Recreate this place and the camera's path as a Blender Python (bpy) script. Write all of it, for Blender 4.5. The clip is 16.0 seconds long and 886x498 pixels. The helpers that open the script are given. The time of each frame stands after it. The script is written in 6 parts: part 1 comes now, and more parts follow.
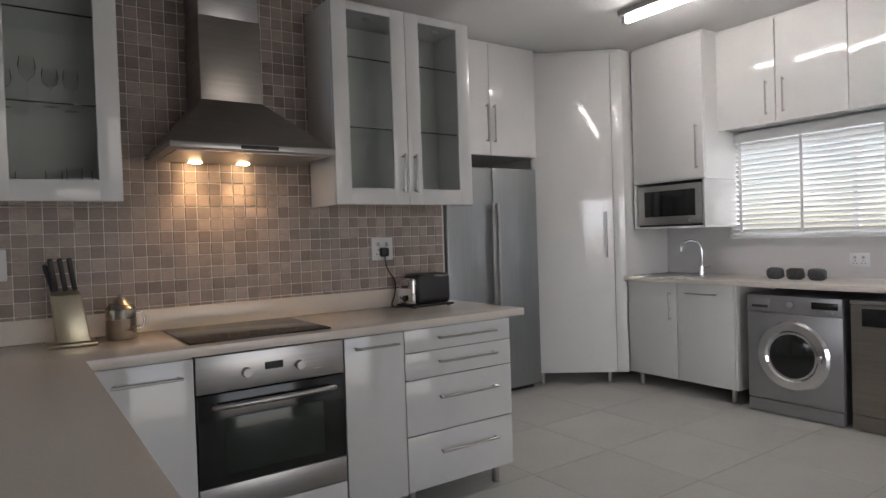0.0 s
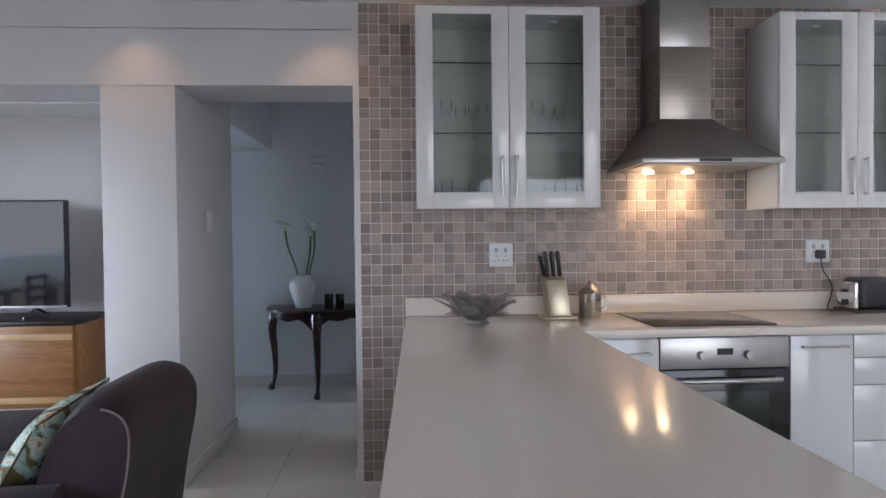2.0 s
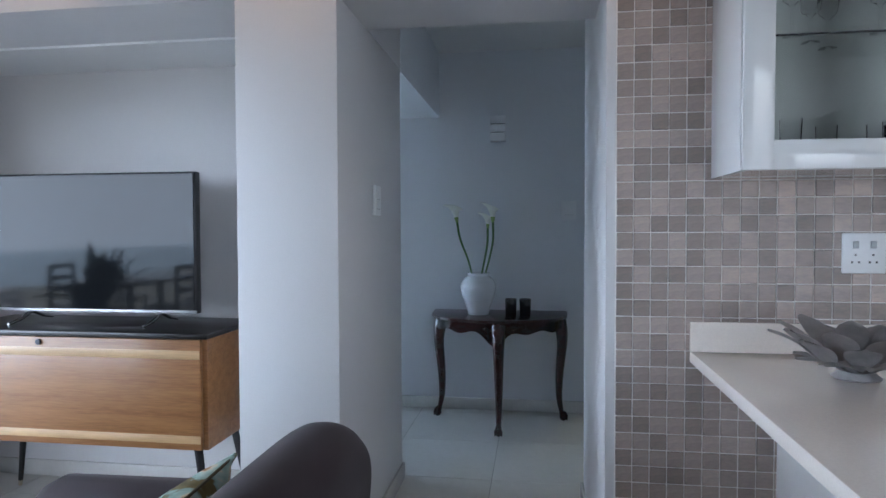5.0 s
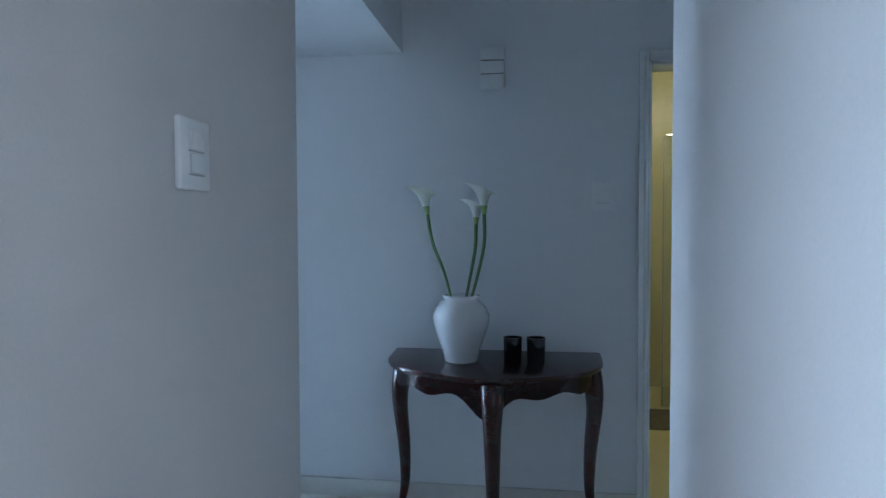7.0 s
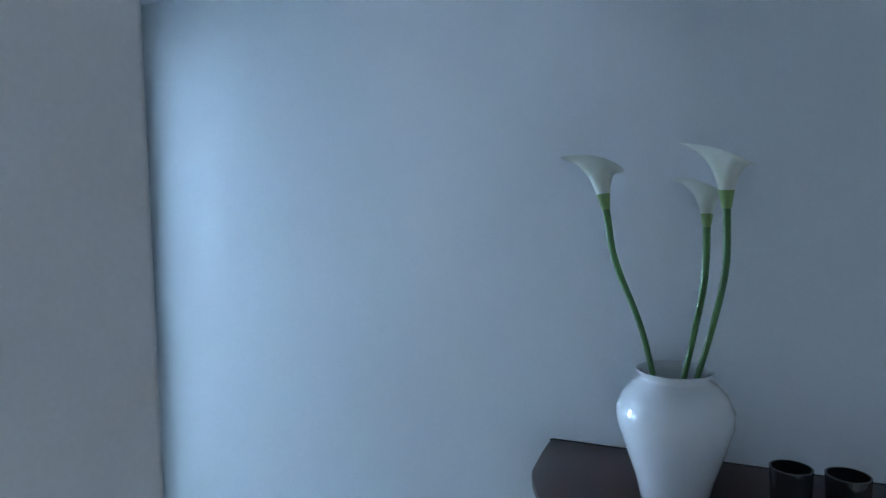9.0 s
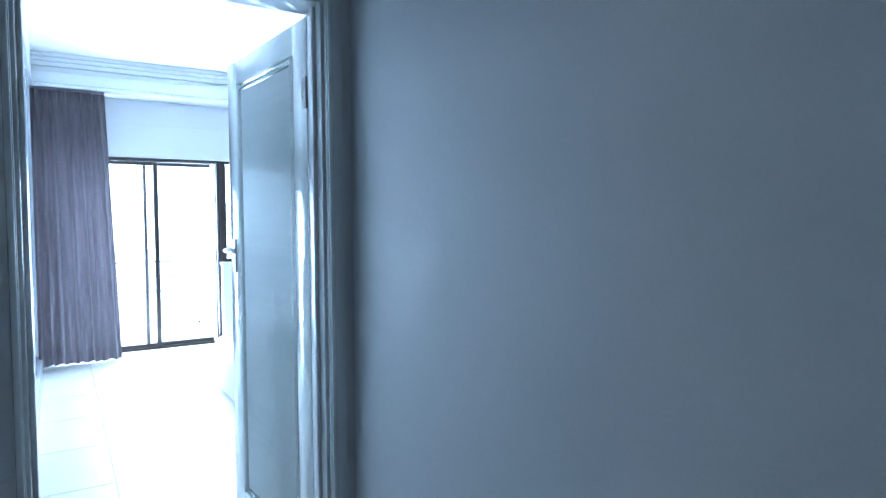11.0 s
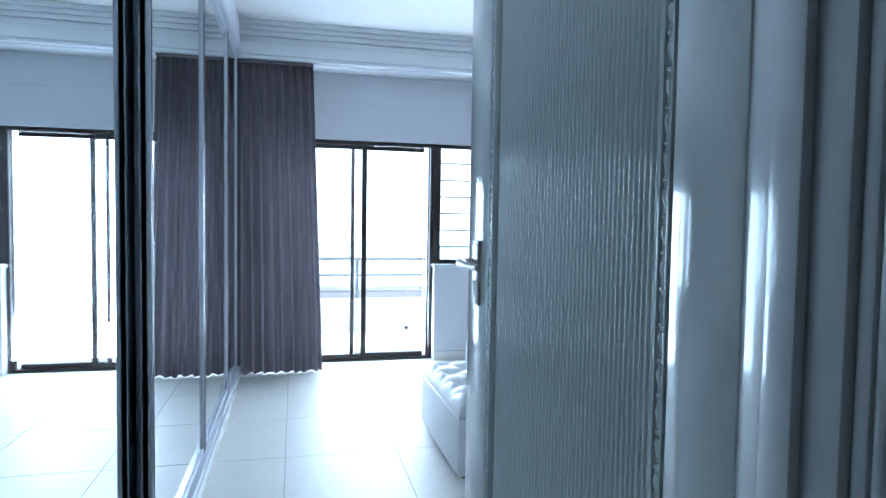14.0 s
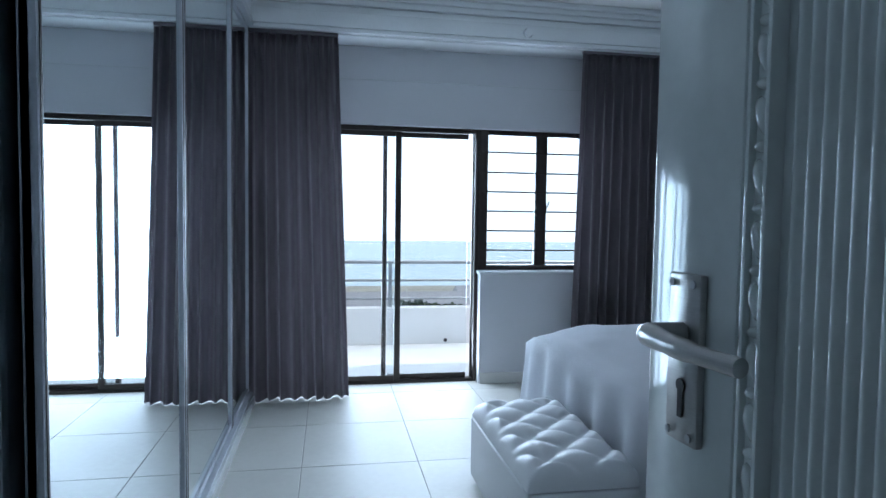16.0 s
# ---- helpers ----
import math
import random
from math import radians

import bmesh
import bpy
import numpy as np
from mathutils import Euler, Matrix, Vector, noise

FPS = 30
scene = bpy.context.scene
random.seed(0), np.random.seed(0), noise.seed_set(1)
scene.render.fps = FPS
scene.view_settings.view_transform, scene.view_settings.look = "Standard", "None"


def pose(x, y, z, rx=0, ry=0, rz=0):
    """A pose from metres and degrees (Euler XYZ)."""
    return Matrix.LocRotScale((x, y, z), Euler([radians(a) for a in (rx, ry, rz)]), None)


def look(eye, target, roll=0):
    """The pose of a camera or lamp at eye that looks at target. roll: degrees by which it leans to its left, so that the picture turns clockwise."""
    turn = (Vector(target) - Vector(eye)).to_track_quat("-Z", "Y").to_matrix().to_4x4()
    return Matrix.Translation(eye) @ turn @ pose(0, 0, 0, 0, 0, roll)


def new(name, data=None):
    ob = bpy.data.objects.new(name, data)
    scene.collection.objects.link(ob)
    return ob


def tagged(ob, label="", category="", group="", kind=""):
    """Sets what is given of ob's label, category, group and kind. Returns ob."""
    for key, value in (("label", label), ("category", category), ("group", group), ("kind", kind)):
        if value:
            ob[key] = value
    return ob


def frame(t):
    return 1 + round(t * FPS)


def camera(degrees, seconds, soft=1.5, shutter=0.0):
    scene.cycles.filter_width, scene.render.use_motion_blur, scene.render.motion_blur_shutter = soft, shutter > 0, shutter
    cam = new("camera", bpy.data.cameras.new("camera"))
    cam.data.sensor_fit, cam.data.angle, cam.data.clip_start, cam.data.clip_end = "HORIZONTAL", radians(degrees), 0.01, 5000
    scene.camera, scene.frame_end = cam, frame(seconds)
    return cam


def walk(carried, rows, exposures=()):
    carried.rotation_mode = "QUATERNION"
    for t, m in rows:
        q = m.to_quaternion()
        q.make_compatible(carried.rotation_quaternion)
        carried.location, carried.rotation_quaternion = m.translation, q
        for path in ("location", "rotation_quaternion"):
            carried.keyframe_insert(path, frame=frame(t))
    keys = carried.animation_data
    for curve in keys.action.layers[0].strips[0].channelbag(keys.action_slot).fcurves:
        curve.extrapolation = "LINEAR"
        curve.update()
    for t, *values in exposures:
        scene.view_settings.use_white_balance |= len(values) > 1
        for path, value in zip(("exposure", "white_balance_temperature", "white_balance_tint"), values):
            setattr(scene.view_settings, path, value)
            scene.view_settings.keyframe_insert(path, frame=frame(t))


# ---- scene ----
PATH = [
    (0, (0.888, -3.102, 1.293), (2.026, -1.457, 1.255), -1.9),
    (0.5, (0.788, -3.208, 1.319), (1.701, -1.429, 1.284), -1.4),
    (1, (0.603, -3.321, 1.338), (1.222, -1.42, 1.298), -1.0),
    (1.5, (0.482, -3.383, 1.362), (0.817, -1.412, 1.317), -0.9),
    (2, (0.293, -3.407, 1.343), (0.413, -1.411, 1.302), -0.6),
    (2.5, (0.139, -3.387, 1.324), (0.13, -1.387, 1.287), -0.4),
    (3, (0.0, -3.283, 1.306), (-0.128, -1.287, 1.265), -0.4),
    (3.5, (-0.096, -3.071, 1.289), (-0.33, -1.085, 1.245), -0.3),
    (4, (-0.162, -2.814, 1.298), (-0.441, -0.834, 1.25), -0.2),
    (6.5, (-0.248, -0.965, 1.318), (-0.541, 1.010, 1.246), -0.2),
    (7, (-0.282, -0.55, 1.31), (-0.575, 1.427, 1.242), -0.2),
    (7.5, (-0.313, -0.188, 1.314), (-0.656, 1.781, 1.240), -0.2),
    (8, (-0.336, 0.148, 1.317), (-0.809, 2.09, 1.24), -0.2),
    (8.5, (-0.375, 0.435, 1.32), (-1.067, 2.311, 1.246), -0.4),
    (9, (-0.499, 0.702, 1.375), (-1.325, 2.519, 1.248), -1.0),
    (9.2, (-0.56, 0.779, 1.383), (-1.402, 2.588, 1.25), -1.4),
    (11.5, (-0.639, 1.725, 1.295), (-2.473, 2.517, 1.207), 0.3),
    (12, (-0.911, 1.774, 1.278), (-2.790, 2.454, 1.192), 0.5),
    (12.5, (-1.176, 1.805, 1.291), (-3.077, 2.420, 1.205), 0.7),
    (13, (-1.465, 1.847, 1.282), (-3.383, 2.408, 1.191), 0.6),
    (13.5, (-1.735, 1.836, 1.289), (-3.666, 2.348, 1.192), 0.9),
    (14, (-2.043, 1.838, 1.291), (-3.987, 2.301, 1.194), 0.9),
    (14.5, (-2.252, 1.848, 1.286), (-4.200, 2.292, 1.187), 1.1),
    (15, (-2.500, 1.886, 1.290), (-4.453, 2.305, 1.189), 0.9),
    (15.5, (-2.691, 1.919, 1.281), (-4.651, 2.306, 1.178), 0.9),
    (16, (-2.887, 1.934, 1.289), (-4.852, 2.290, 1.186), 0.8),
]
cam = camera(70.5, 16.0)
walk_rows = [(t, look(e, g, r)) for t, e, g, r in PATH]
walk(cam, walk_rows, exposures=[
    (0.0, 0.72, 6800, 17), (1.5, 1.48, 6300, 17), (3.5, 1.72, 5900, 15), (4.2, 1.78, 5750, 14), (6.5, 1.85, 5300, 8), (7.5, 2.08, 5150, 7), (9.2, 2.3, 5250, 7),
    (11.5, 1.0, 5250, 8), (12.5, 0.6, 5400, 8), (14.0, 0.05, 5650, 9), (14.5, -0.05, 5700, 9), (15.0, -0.35, 5750, 9), (16.0, -0.95, 5850, 10)])

# ---- world, sun, large lights ----
world = bpy.data.worlds.new("world")
scene.world = world
world.use_nodes = True
wn = world.node_tree
sky = wn.nodes.new("ShaderNodeTexSky")
sky.sky_type, sky.sun_disc = "NISHITA", False
sky.sun_elevation, sky.sun_rotation = radians(68), radians(23)
sky.dust_density, sky.air_density = 0.6, 1.0
wn.links.new(sky.outputs[0], wn.nodes["Background"].inputs[0])
wn.nodes["Background"].inputs[1].default_value = 0.12


def lamp(name, kind, m, power, colour, size=0.1, size_y=None, angle=None):
    d = bpy.data.lights.new(name, kind)
    d.energy, d.color = power, colour
    if kind == "AREA":
        d.size = size
        if size_y:
            d.shape, d.size_y = "RECTANGLE", size_y
    elif kind in ("POINT", "SPOT"):
        d.shadow_soft_size = size
    if kind == "SPOT":
        d.spot_size, d.spot_blend = radians(angle or 80), 0.6
    if kind == "SUN":
        d.angle = radians(0.5)
    ob = new(name, d)
    ob.matrix_world = m
    return ob


SUN_DIR = Vector((0.15, 0.35, 0.92))
lamp("sun", "SUN", look(SUN_DIR * 30, (0, 0, 0)), 4.5, (1.0, 0.95, 0.87))
# sky light in the bedroom and kitchen window openings
lamp("bedroom_window_skylight", "AREA", look((-7.75, 2.75, 1.05), (0, 2.75, 1.8)), 275, (0.72, 0.86, 1.0), 2.4, 1.9)
# added fill lamp on the unseen south side, to brighten the kitchen fronts
lamp("south_fill_lamp", "AREA", look((3.1, -6.6, 1.2), (2.6, 0, 1.2)), 15, (0.96, 0.96, 1.0), 3.2, 2.0)
lamp("kitchen_window_skylight", "AREA", look((5.90, -1.1, 1.6), (0, -1.1, 1.5)), 14, (0.93, 0.97, 1.0), 1.7, 0.7)

# ---- materials ----
MATS = {}


def mat(name, colour, rough=0.5, metal=0.0, grain=0.0, scale=40.0, bump=0.0, spread=0.0, coat=0.0, stretch=(1, 1, 1), second=None, mix_scale=3.0,
        spec=0.5, sheen=0.0):
    m = bpy.data.materials.new(name)
    m.use_nodes = True
    nt = m.node_tree
    b = nt.nodes["Principled BSDF"]
    b.inputs["Roughness"].default_value = rough
    b.inputs["Metallic"].default_value = metal
    b.inputs["Coat Weight"].default_value = coat
    b.inputs["Coat Roughness"].default_value = 0.06
    b.inputs["Specular IOR Level"].default_value = spec
    b.inputs["Sheen Weight"].default_value = sheen
    base = (*colour, 1)
    co = nt.nodes.new("ShaderNodeTexCoord")
    mp = nt.nodes.new("ShaderNodeMapping")
    mp.inputs["Scale"].default_value = stretch
    nt.links.new(co.outputs["Object"], mp.inputs["Vector"])
    n1 = nt.nodes.new("ShaderNodeTexNoise")
    n1.inputs["Scale"].default_value, n1.inputs["Detail"].default_value = scale, 6
    n2 = nt.nodes.new("ShaderNodeTexNoise")
    n2.inputs["Scale"].default_value, n2.inputs["Detail"].default_value = mix_scale, 4
    for n in (n1, n2):
        nt.links.new(mp.outputs[0], n.inputs["Vector"])
    mix = nt.nodes.new("ShaderNodeMix")
    mix.data_type = "RGBA"
    s = second or tuple(c * (1 - grain) for c in colour)
    mix.inputs["A"].default_value, mix.inputs["B"].default_value = base, (*s, 1)
    add = nt.nodes.new("ShaderNodeMath")
    add.operation = "MULTIPLY"
    nt.links.new(n1.outputs["Fac"], add.inputs[0])
    nt.links.new(n2.outputs["Fac"], add.inputs[1])
    ramp = nt.nodes.new("ShaderNodeMapRange")
    ramp.inputs["From Min"].default_value, ramp.inputs["From Max"].default_value = 0.12, 0.40
    nt.links.new(add.outputs[0], ramp.inputs["Value"])
    nt.links.new(ramp.outputs[0], mix.inputs["Factor"])
    out = mix.outputs["Result"]
    if spread:
        info = nt.nodes.new("ShaderNodeObjectInfo")
        geo = nt.nodes.new("ShaderNodeNewGeometry")
        sm = nt.nodes.new("ShaderNodeMath")
        sm.operation = "ADD"
        nt.links.new(info.outputs["Random"], sm.inputs[0])
        nt.links.new(geo.outputs["Random Per Island"], sm.inputs[1])
        fr = nt.nodes.new("ShaderNodeMath")
        fr.operation = "FRACT"
        nt.links.new(sm.outputs[0], fr.inputs[0])
        pw = nt.nodes.new("ShaderNodeMapRange")
        pw.inputs["To Min"].default_value, pw.inputs["To Max"].default_value = 1 - spread, 1 + spread * 0.6
        nt.links.new(fr.outputs[0], pw.inputs["Value"])
        hv = nt.nodes.new("ShaderNodeHueSaturation")
        nt.links.new(out, hv.inputs["Color"])
        nt.links.new(pw.outputs[0], hv.inputs["Value"])
        out = hv.outputs[0]
    nt.links.new(out, b.inputs["Base Color"])
    rr = nt.nodes.new("ShaderNodeMapRange")
    rr.inputs["To Min"].default_value, rr.inputs["To Max"].default_value = max(rough * 0.8, 0.02), min(rough * 1.2, 1)
    nt.links.new(n2.outputs["Fac"], rr.inputs["Value"])
    nt.links.new(rr.outputs[0], b.inputs["Roughness"])
    if bump:
        bp = nt.nodes.new("ShaderNodeBump")
        bp.inputs["Strength"].default_value, bp.inputs["Distance"].default_value = bump, 0.004
        nt.links.new(n1.outputs["Fac"], bp.inputs["Height"])
        nt.links.new(bp.outputs[0], b.inputs["Normal"])
    MATS[name] = m
    return m


def glass(name, colour=(1, 1, 1), rough=0.0, ior=1.45):
    m = bpy.data.materials.new(name)
    m.use_nodes = True
    nt = m.node_tree
    nt.nodes.remove(nt.nodes["Principled BSDF"])
    tr, gl, mx = (nt.nodes.new(n) for n in ("ShaderNodeBsdfTransparent", "ShaderNodeBsdfGlossy", "ShaderNodeMixShader"))
    tr.inputs[0].default_value = (*colour, 1)
    gl.inputs["Roughness"].default_value = 0.02 + rough
    lw = nt.nodes.new("ShaderNodeFresnel")
    lw.inputs[0].default_value = ior
    nt.links.new(lw.outputs[0], mx.inputs[0])
    nt.links.new(tr.outputs[0], mx.inputs[1])
    nt.links.new(gl.outputs[0], mx.inputs[2])
    nt.links.new(mx.outputs[0], nt.nodes["Material Output"].inputs[0])
    MATS[name] = m
    return m


def glow(name, colour, strength):
    m = bpy.data.materials.new(name)
    m.use_nodes = True
    b = m.node_tree.nodes["Principled BSDF"]
    b.inputs["Base Color"].default_value = (*colour, 1)
    b.inputs["Emission Color"].default_value = (*colour, 1)
    b.inputs["Emission Strength"].default_value = strength
    MATS[name] = m
    return m


PLASTER = mat("plaster", (0.62, 0.61, 0.61), 0.75, grain=0.06, scale=180, bump=0.08, mix_scale=1.2)
HALL_PAINT = mat("hall_paint", (0.70, 0.72, 0.74), 0.46, grain=0.06, scale=160, bump=0.05, mix_scale=1.1)
CEIL = mat("ceiling_paint", (0.72, 0.72, 0.71), 0.85, grain=0.04, scale=120, mix_scale=0.9)
BED_WALL = mat("bedroom_paint", (0.66, 0.67, 0.70), 0.7, grain=0.05, scale=150, bump=0.05, mix_scale=1.0)
GLOSS_WHITE = mat("gloss_white_lacquer", (0.74, 0.74, 0.73), 0.12, grain=0.03, scale=30, mix_scale=2, coat=0.5)
DOOR_WHITE = mat("door_enamel", (0.73, 0.78, 0.77), 0.17, grain=0.06, scale=70, bump=0.02, mix_scale=2, coat=1.0)
TRIM_WHITE = mat("trim_enamel", (0.74, 0.77, 0.78), 0.25, grain=0.06, scale=90, bump=0.05, coat=0.6)
QUARTZ = mat("cream_quartz", (0.76, 0.69, 0.62), 0.16, grain=0.08, scale=420, mix_scale=160, coat=0.2)
STEEL = mat("brushed_steel", (0.46, 0.45, 0.44), 0.30, 1.0, grain=0.15, scale=60, stretch=(1, 1, 30), bump=0.02)
STEEL_DARK = mat("hood_steel", (0.36, 0.33, 0.30), 0.30, 1.0, grain=0.18, scale=50, stretch=(1, 1, 20), bump=0.02)
FRIDGE = mat("fridge_steel", (0.36, 0.38, 0.39), 0.32, 0.85, grain=0.12, scale=40, stretch=(25, 25, 1), bump=0.01)
SILVER = mat("silver_paint", (0.36, 0.36, 0.37), 0.34, 0.7, grain=0.06, scale=80)
CHROME = mat("chrome", (0.72, 0.72, 0.73), 0.08, 1.0, grain=0.04, scale=30)
BRASS = mat("brass_tint_steel", (0.56, 0.50, 0.37), 0.36, 1.0, grain=0.10, scale=40, stretch=(20, 20, 1))
PEWTER = mat("pewter", (0.50, 0.48, 0.47), 0.36, 0.35, grain=0.25, scale=60, bump=0.2)
BLACK_GLASS = mat("black_glass", (0.012, 0.013, 0.013), 0.12, grain=0.2, scale=20)
OVEN_GLASS = mat("oven_window", (0.020, 0.030, 0.024), 0.10, grain=0.2, scale=10)
BLACK = mat("black_plastic", (0.018, 0.018, 0.02), 0.4, grain=0.2, scale=80)
# near-black carcass colour with the shade of gaps and recesses put in
DARK_GAP = mat("dark_carcass_gap_shade", (0.05, 0.05, 0.05), 0.8, grain=0.2, scale=40)
GROUT = mat("grout", (0.76, 0.73, 0.70), 0.9, grain=0.1, scale=200)
TILE = mat("mosaic_stone", (0.40, 0.315, 0.27), 0.42, grain=0.25, scale=55, bump=0.12, spread=0.36, stretch=(1, 1, 3), second=(0.29, 0.24, 0.22), mix_scale=9)
FLOOR_TILE = mat("porcelain_tile", (0.62, 0.61, 0.57), 0.46, spec=0.32, grain=0.07, scale=25, spread=0.04, mix_scale=2.2, bump=0.02)
FLOOR_GROUT = mat("floor_grout", (0.30, 0.29, 0.27), 0.9, grain=0.2, scale=120)
SKIRT = mat("skirting_tile", (0.62, 0.61, 0.58), 0.25, grain=0.06, scale=30)
MAHOGANY = mat("mahogany", (0.045, 0.014, 0.012), 0.22, grain=0.5, scale=30, stretch=(1, 8, 8), coat=0.1)
TEAK = mat("teak_veneer", (0.34, 0.16, 0.055), 0.38, grain=0.4, scale=14, stretch=(1, 10, 14), second=(0.22, 0.095, 0.03), mix_scale=2.5, coat=0.15)
SAPWOOD = mat("sapwood", (0.58, 0.38, 0.19), 0.38, grain=0.25, scale=18, stretch=(1, 8, 14), coat=0.15)
EBONISED = mat("ebonised_wood", (0.02, 0.018, 0.018), 0.3, grain=0.3, scale=40, stretch=(1, 6, 6))
PORCELAIN = mat("porcelain", (0.70, 0.71, 0.73), 0.10, grain=0.04, scale=30, coat=0.4)
LILY_WHITE = mat("lily_petal", (0.86, 0.87, 0.83), 0.45, grain=0.12, scale=30, second=(0.78, 0.81, 0.70))
LILY_NECK = mat("lily_neck", (0.30, 0.44, 0.14), 0.45, grain=0.3, scale=30)
STEM = mat("lily_stem", (0.07, 0.17, 0.035), 0.4, grain=0.35, scale=35, stretch=(1, 1, 0.2))
SPADIX = mat("spadix", (0.70, 0.55, 0.08), 0.7, grain=0.3, scale=200)
SMOKED = mat("smoked_glass", (0.014, 0.014, 0.018), 0.08, grain=0.2, scale=20, coat=0.3)
VELVET = mat("aubergine_velvet", (0.026, 0.014, 0.019), 0.9, grain=0.35, scale=260, bump=0.15, mix_scale=5, sheen=0.08)
PIPING = mat("piping_cord", (0.22, 0.18, 0.18), 0.8, grain=0.2, scale=200)
CURTAIN = mat("curtain_cloth", (0.165, 0.148, 0.165), 0.9, grain=0.22, scale=320, stretch=(1, 1, 0.5), bump=0.15, mix_scale=3, sheen=0.3)
ALU = mat("bronze_aluminium", (0.045, 0.036, 0.032), 0.4, 0.5, grain=0.15, scale=60)
ALU_GREY = mat("grey_aluminium", (0.48, 0.51, 0.56), 0.36, 0.3, grain=0.15, scale=60)
LINEN = mat("white_linen", (0.74, 0.76, 0.80), 0.9, grain=0.05, scale=300, bump=0.2, mix_scale=4)
LEATHER = mat("white_leatherette", (0.66, 0.68, 0.70), 0.42, grain=0.06, scale=220, bump=0.12)
PLASTIC_WHITE = mat("white_plastic", (0.74, 0.75, 0.76), 0.3, grain=0.03, scale=60)
PLASTIC_GREY = mat("grey_plastic", (0.40, 0.41, 0.43), 0.4, grain=0.1, scale=60)
STONE = mat("carved_stone", (0.10, 0.10, 0.105), 0.7, grain=0.6, scale=90, bump=0.5, second=(0.03, 0.03, 0.03))
BLIND = mat("blind_slat", (0.80, 0.80, 0.79), 0.4, grain=0.04, scale=60)
CREAM_TILE = mat("cream_wall_tile", (0.66, 0.60, 0.34), 0.3, grain=0.08, scale=40)
RUG = mat("patterned_rug", (0.20, 0.16, 0.16), 0.95, grain=0.7, scale=55, bump=0.4, second=(0.07, 0.055, 0.06), mix_scale=14)
CUSHION = mat("floral_cotton", (0.50, 0.58, 0.52), 0.85, grain=0.3, scale=60, bump=0.05)
cn = CUSHION.node_tree
cu_co, cu_no, cu_ramp = (cn.nodes.new(n) for n in ("ShaderNodeTexCoord", "ShaderNodeTexNoise", "ShaderNodeValToRGB"))
cu_no.inputs["Scale"].default_value, cu_no.inputs["Detail"].default_value, cu_no.inputs["Distortion"].default_value = 11, 3, 1.2
cu_ramp.color_ramp.interpolation = "EASE"
for pos, c in ((0.40, (0.16, 0.13, 0.05, 1)), (0.46, (0.34, 0.50, 0.46, 1)), (0.54, (0.46, 0.60, 0.55, 1)), (0.58, (0.66, 0.62, 0.48, 1)), (0.66, (0.36, 0.17, 0.06, 1))):
    e = cu_ramp.color_ramp.elements.new(pos)
    e.color = c
cn.links.new(cu_co.outputs["Object"], cu_no.inputs["Vector"])
cn.links.new(cu_no.outputs["Fac"], cu_ramp.inputs["Fac"])
cn.links.new(cu_ramp.outputs[0], cn.nodes["Principled BSDF"].inputs["Base Color"])
CUSHION_BACK = mat("olive_cotton", (0.10, 0.09, 0.05), 0.85, grain=0.5, scale=60)
MAT_CLOTH = mat("bath_mat_cloth", (0.22, 0.20, 0.16), 0.95, grain=0.4, scale=150, bump=0.3)
BALCONY = mat("white_render", (0.80, 0.80, 0.79), 0.8, grain=0.06, scale=120, bump=0.1, mix_scale=1.5)
RAIL = mat("galvanised_rail", (0.34, 0.36, 0.38), 0.4, 0.6, grain=0.15, scale=60)
SEA = mat("sea_water", (0.20, 0.34, 0.42), 0.25, grain=0.2, scale=0.4, bump=0.1, mix_scale=0.02)
GROUND = mat("ground_scrub", (0.34, 0.33, 0.27), 0.95, grain=0.5, scale=1.5, mix_scale=0.1, bump=0.3)
LEAF = mat("leaves", (0.06, 0.10, 0.035), 0.7, grain=0.4, scale=8, spread=0.3)
BARK = mat("bark", (0.12, 0.09, 0.06), 0.9, grain=0.4, scale=20, bump=0.4)
ROOF = mat("roof_sheet", (0.34, 0.35, 0.37), 0.6, grain=0.15, scale=10)
SHELF_GLASS = glass("shelf_glass", (0.98, 0.99, 0.985), 0.0, 1.002)
DOOR_GLASS = glass("cabinet_glass", (0.96, 0.98, 0.97), 0.0)
WINDOW_GLASS = glass("window_glass", (0.96, 0.98, 0.99))
CABINET_INNER = mat("cabinet_lining", (0.70, 0.72, 0.69), 0.5, grain=0.05, scale=40)
MIRROR = mat("mirror", (0.80, 0.86, 0.88), 0.015, 1.0, grain=0.0, scale=10)
TUBE = glow("fluorescent_tube", (1.0, 0.98, 0.95), 23.0)
HALOGEN = glow("halogen_lens", (1.0, 0.72, 0.38), 24.0)
SCREEN = mat("tv_screen", (0.010, 0.011, 0.013), 0.05, grain=0.1, scale=10, spec=0.2)
# emission stands in for the bright hazy sky over the sea
SKY_GLOW = glow("sky_glow_backdrop", (0.93, 0.97, 1.0), 2.4)

# ---- building helpers ----


def box(bm, x0, x1, y0, y1, z0, z1, bev=0.0, seg=2, m=None):
    r = bmesh.ops.create_cube(bm, size=1.0)
    vs = r["verts"]
    bmesh.ops.scale(bm, vec=(abs(x1 - x0), abs(y1 - y0), abs(z1 - z0)), verts=vs)
    bmesh.ops.translate(bm, vec=((x0 + x1) / 2, (y0 + y1) / 2, (z0 + z1) / 2), verts=vs)
    if bev:
        es = list({e for v in vs for e in v.link_edges})
        g = bmesh.ops.bevel(bm, geom=es, offset=bev, segments=seg, profile=0.5, affect="EDGES", clamp_overlap=True)
        vs = list({v for f in g["faces"] for v in f.verts} | {v for v in vs if v.is_valid})
    if m is not None:
        bmesh.ops.transform(bm, matrix=m, verts=vs)
    return bm


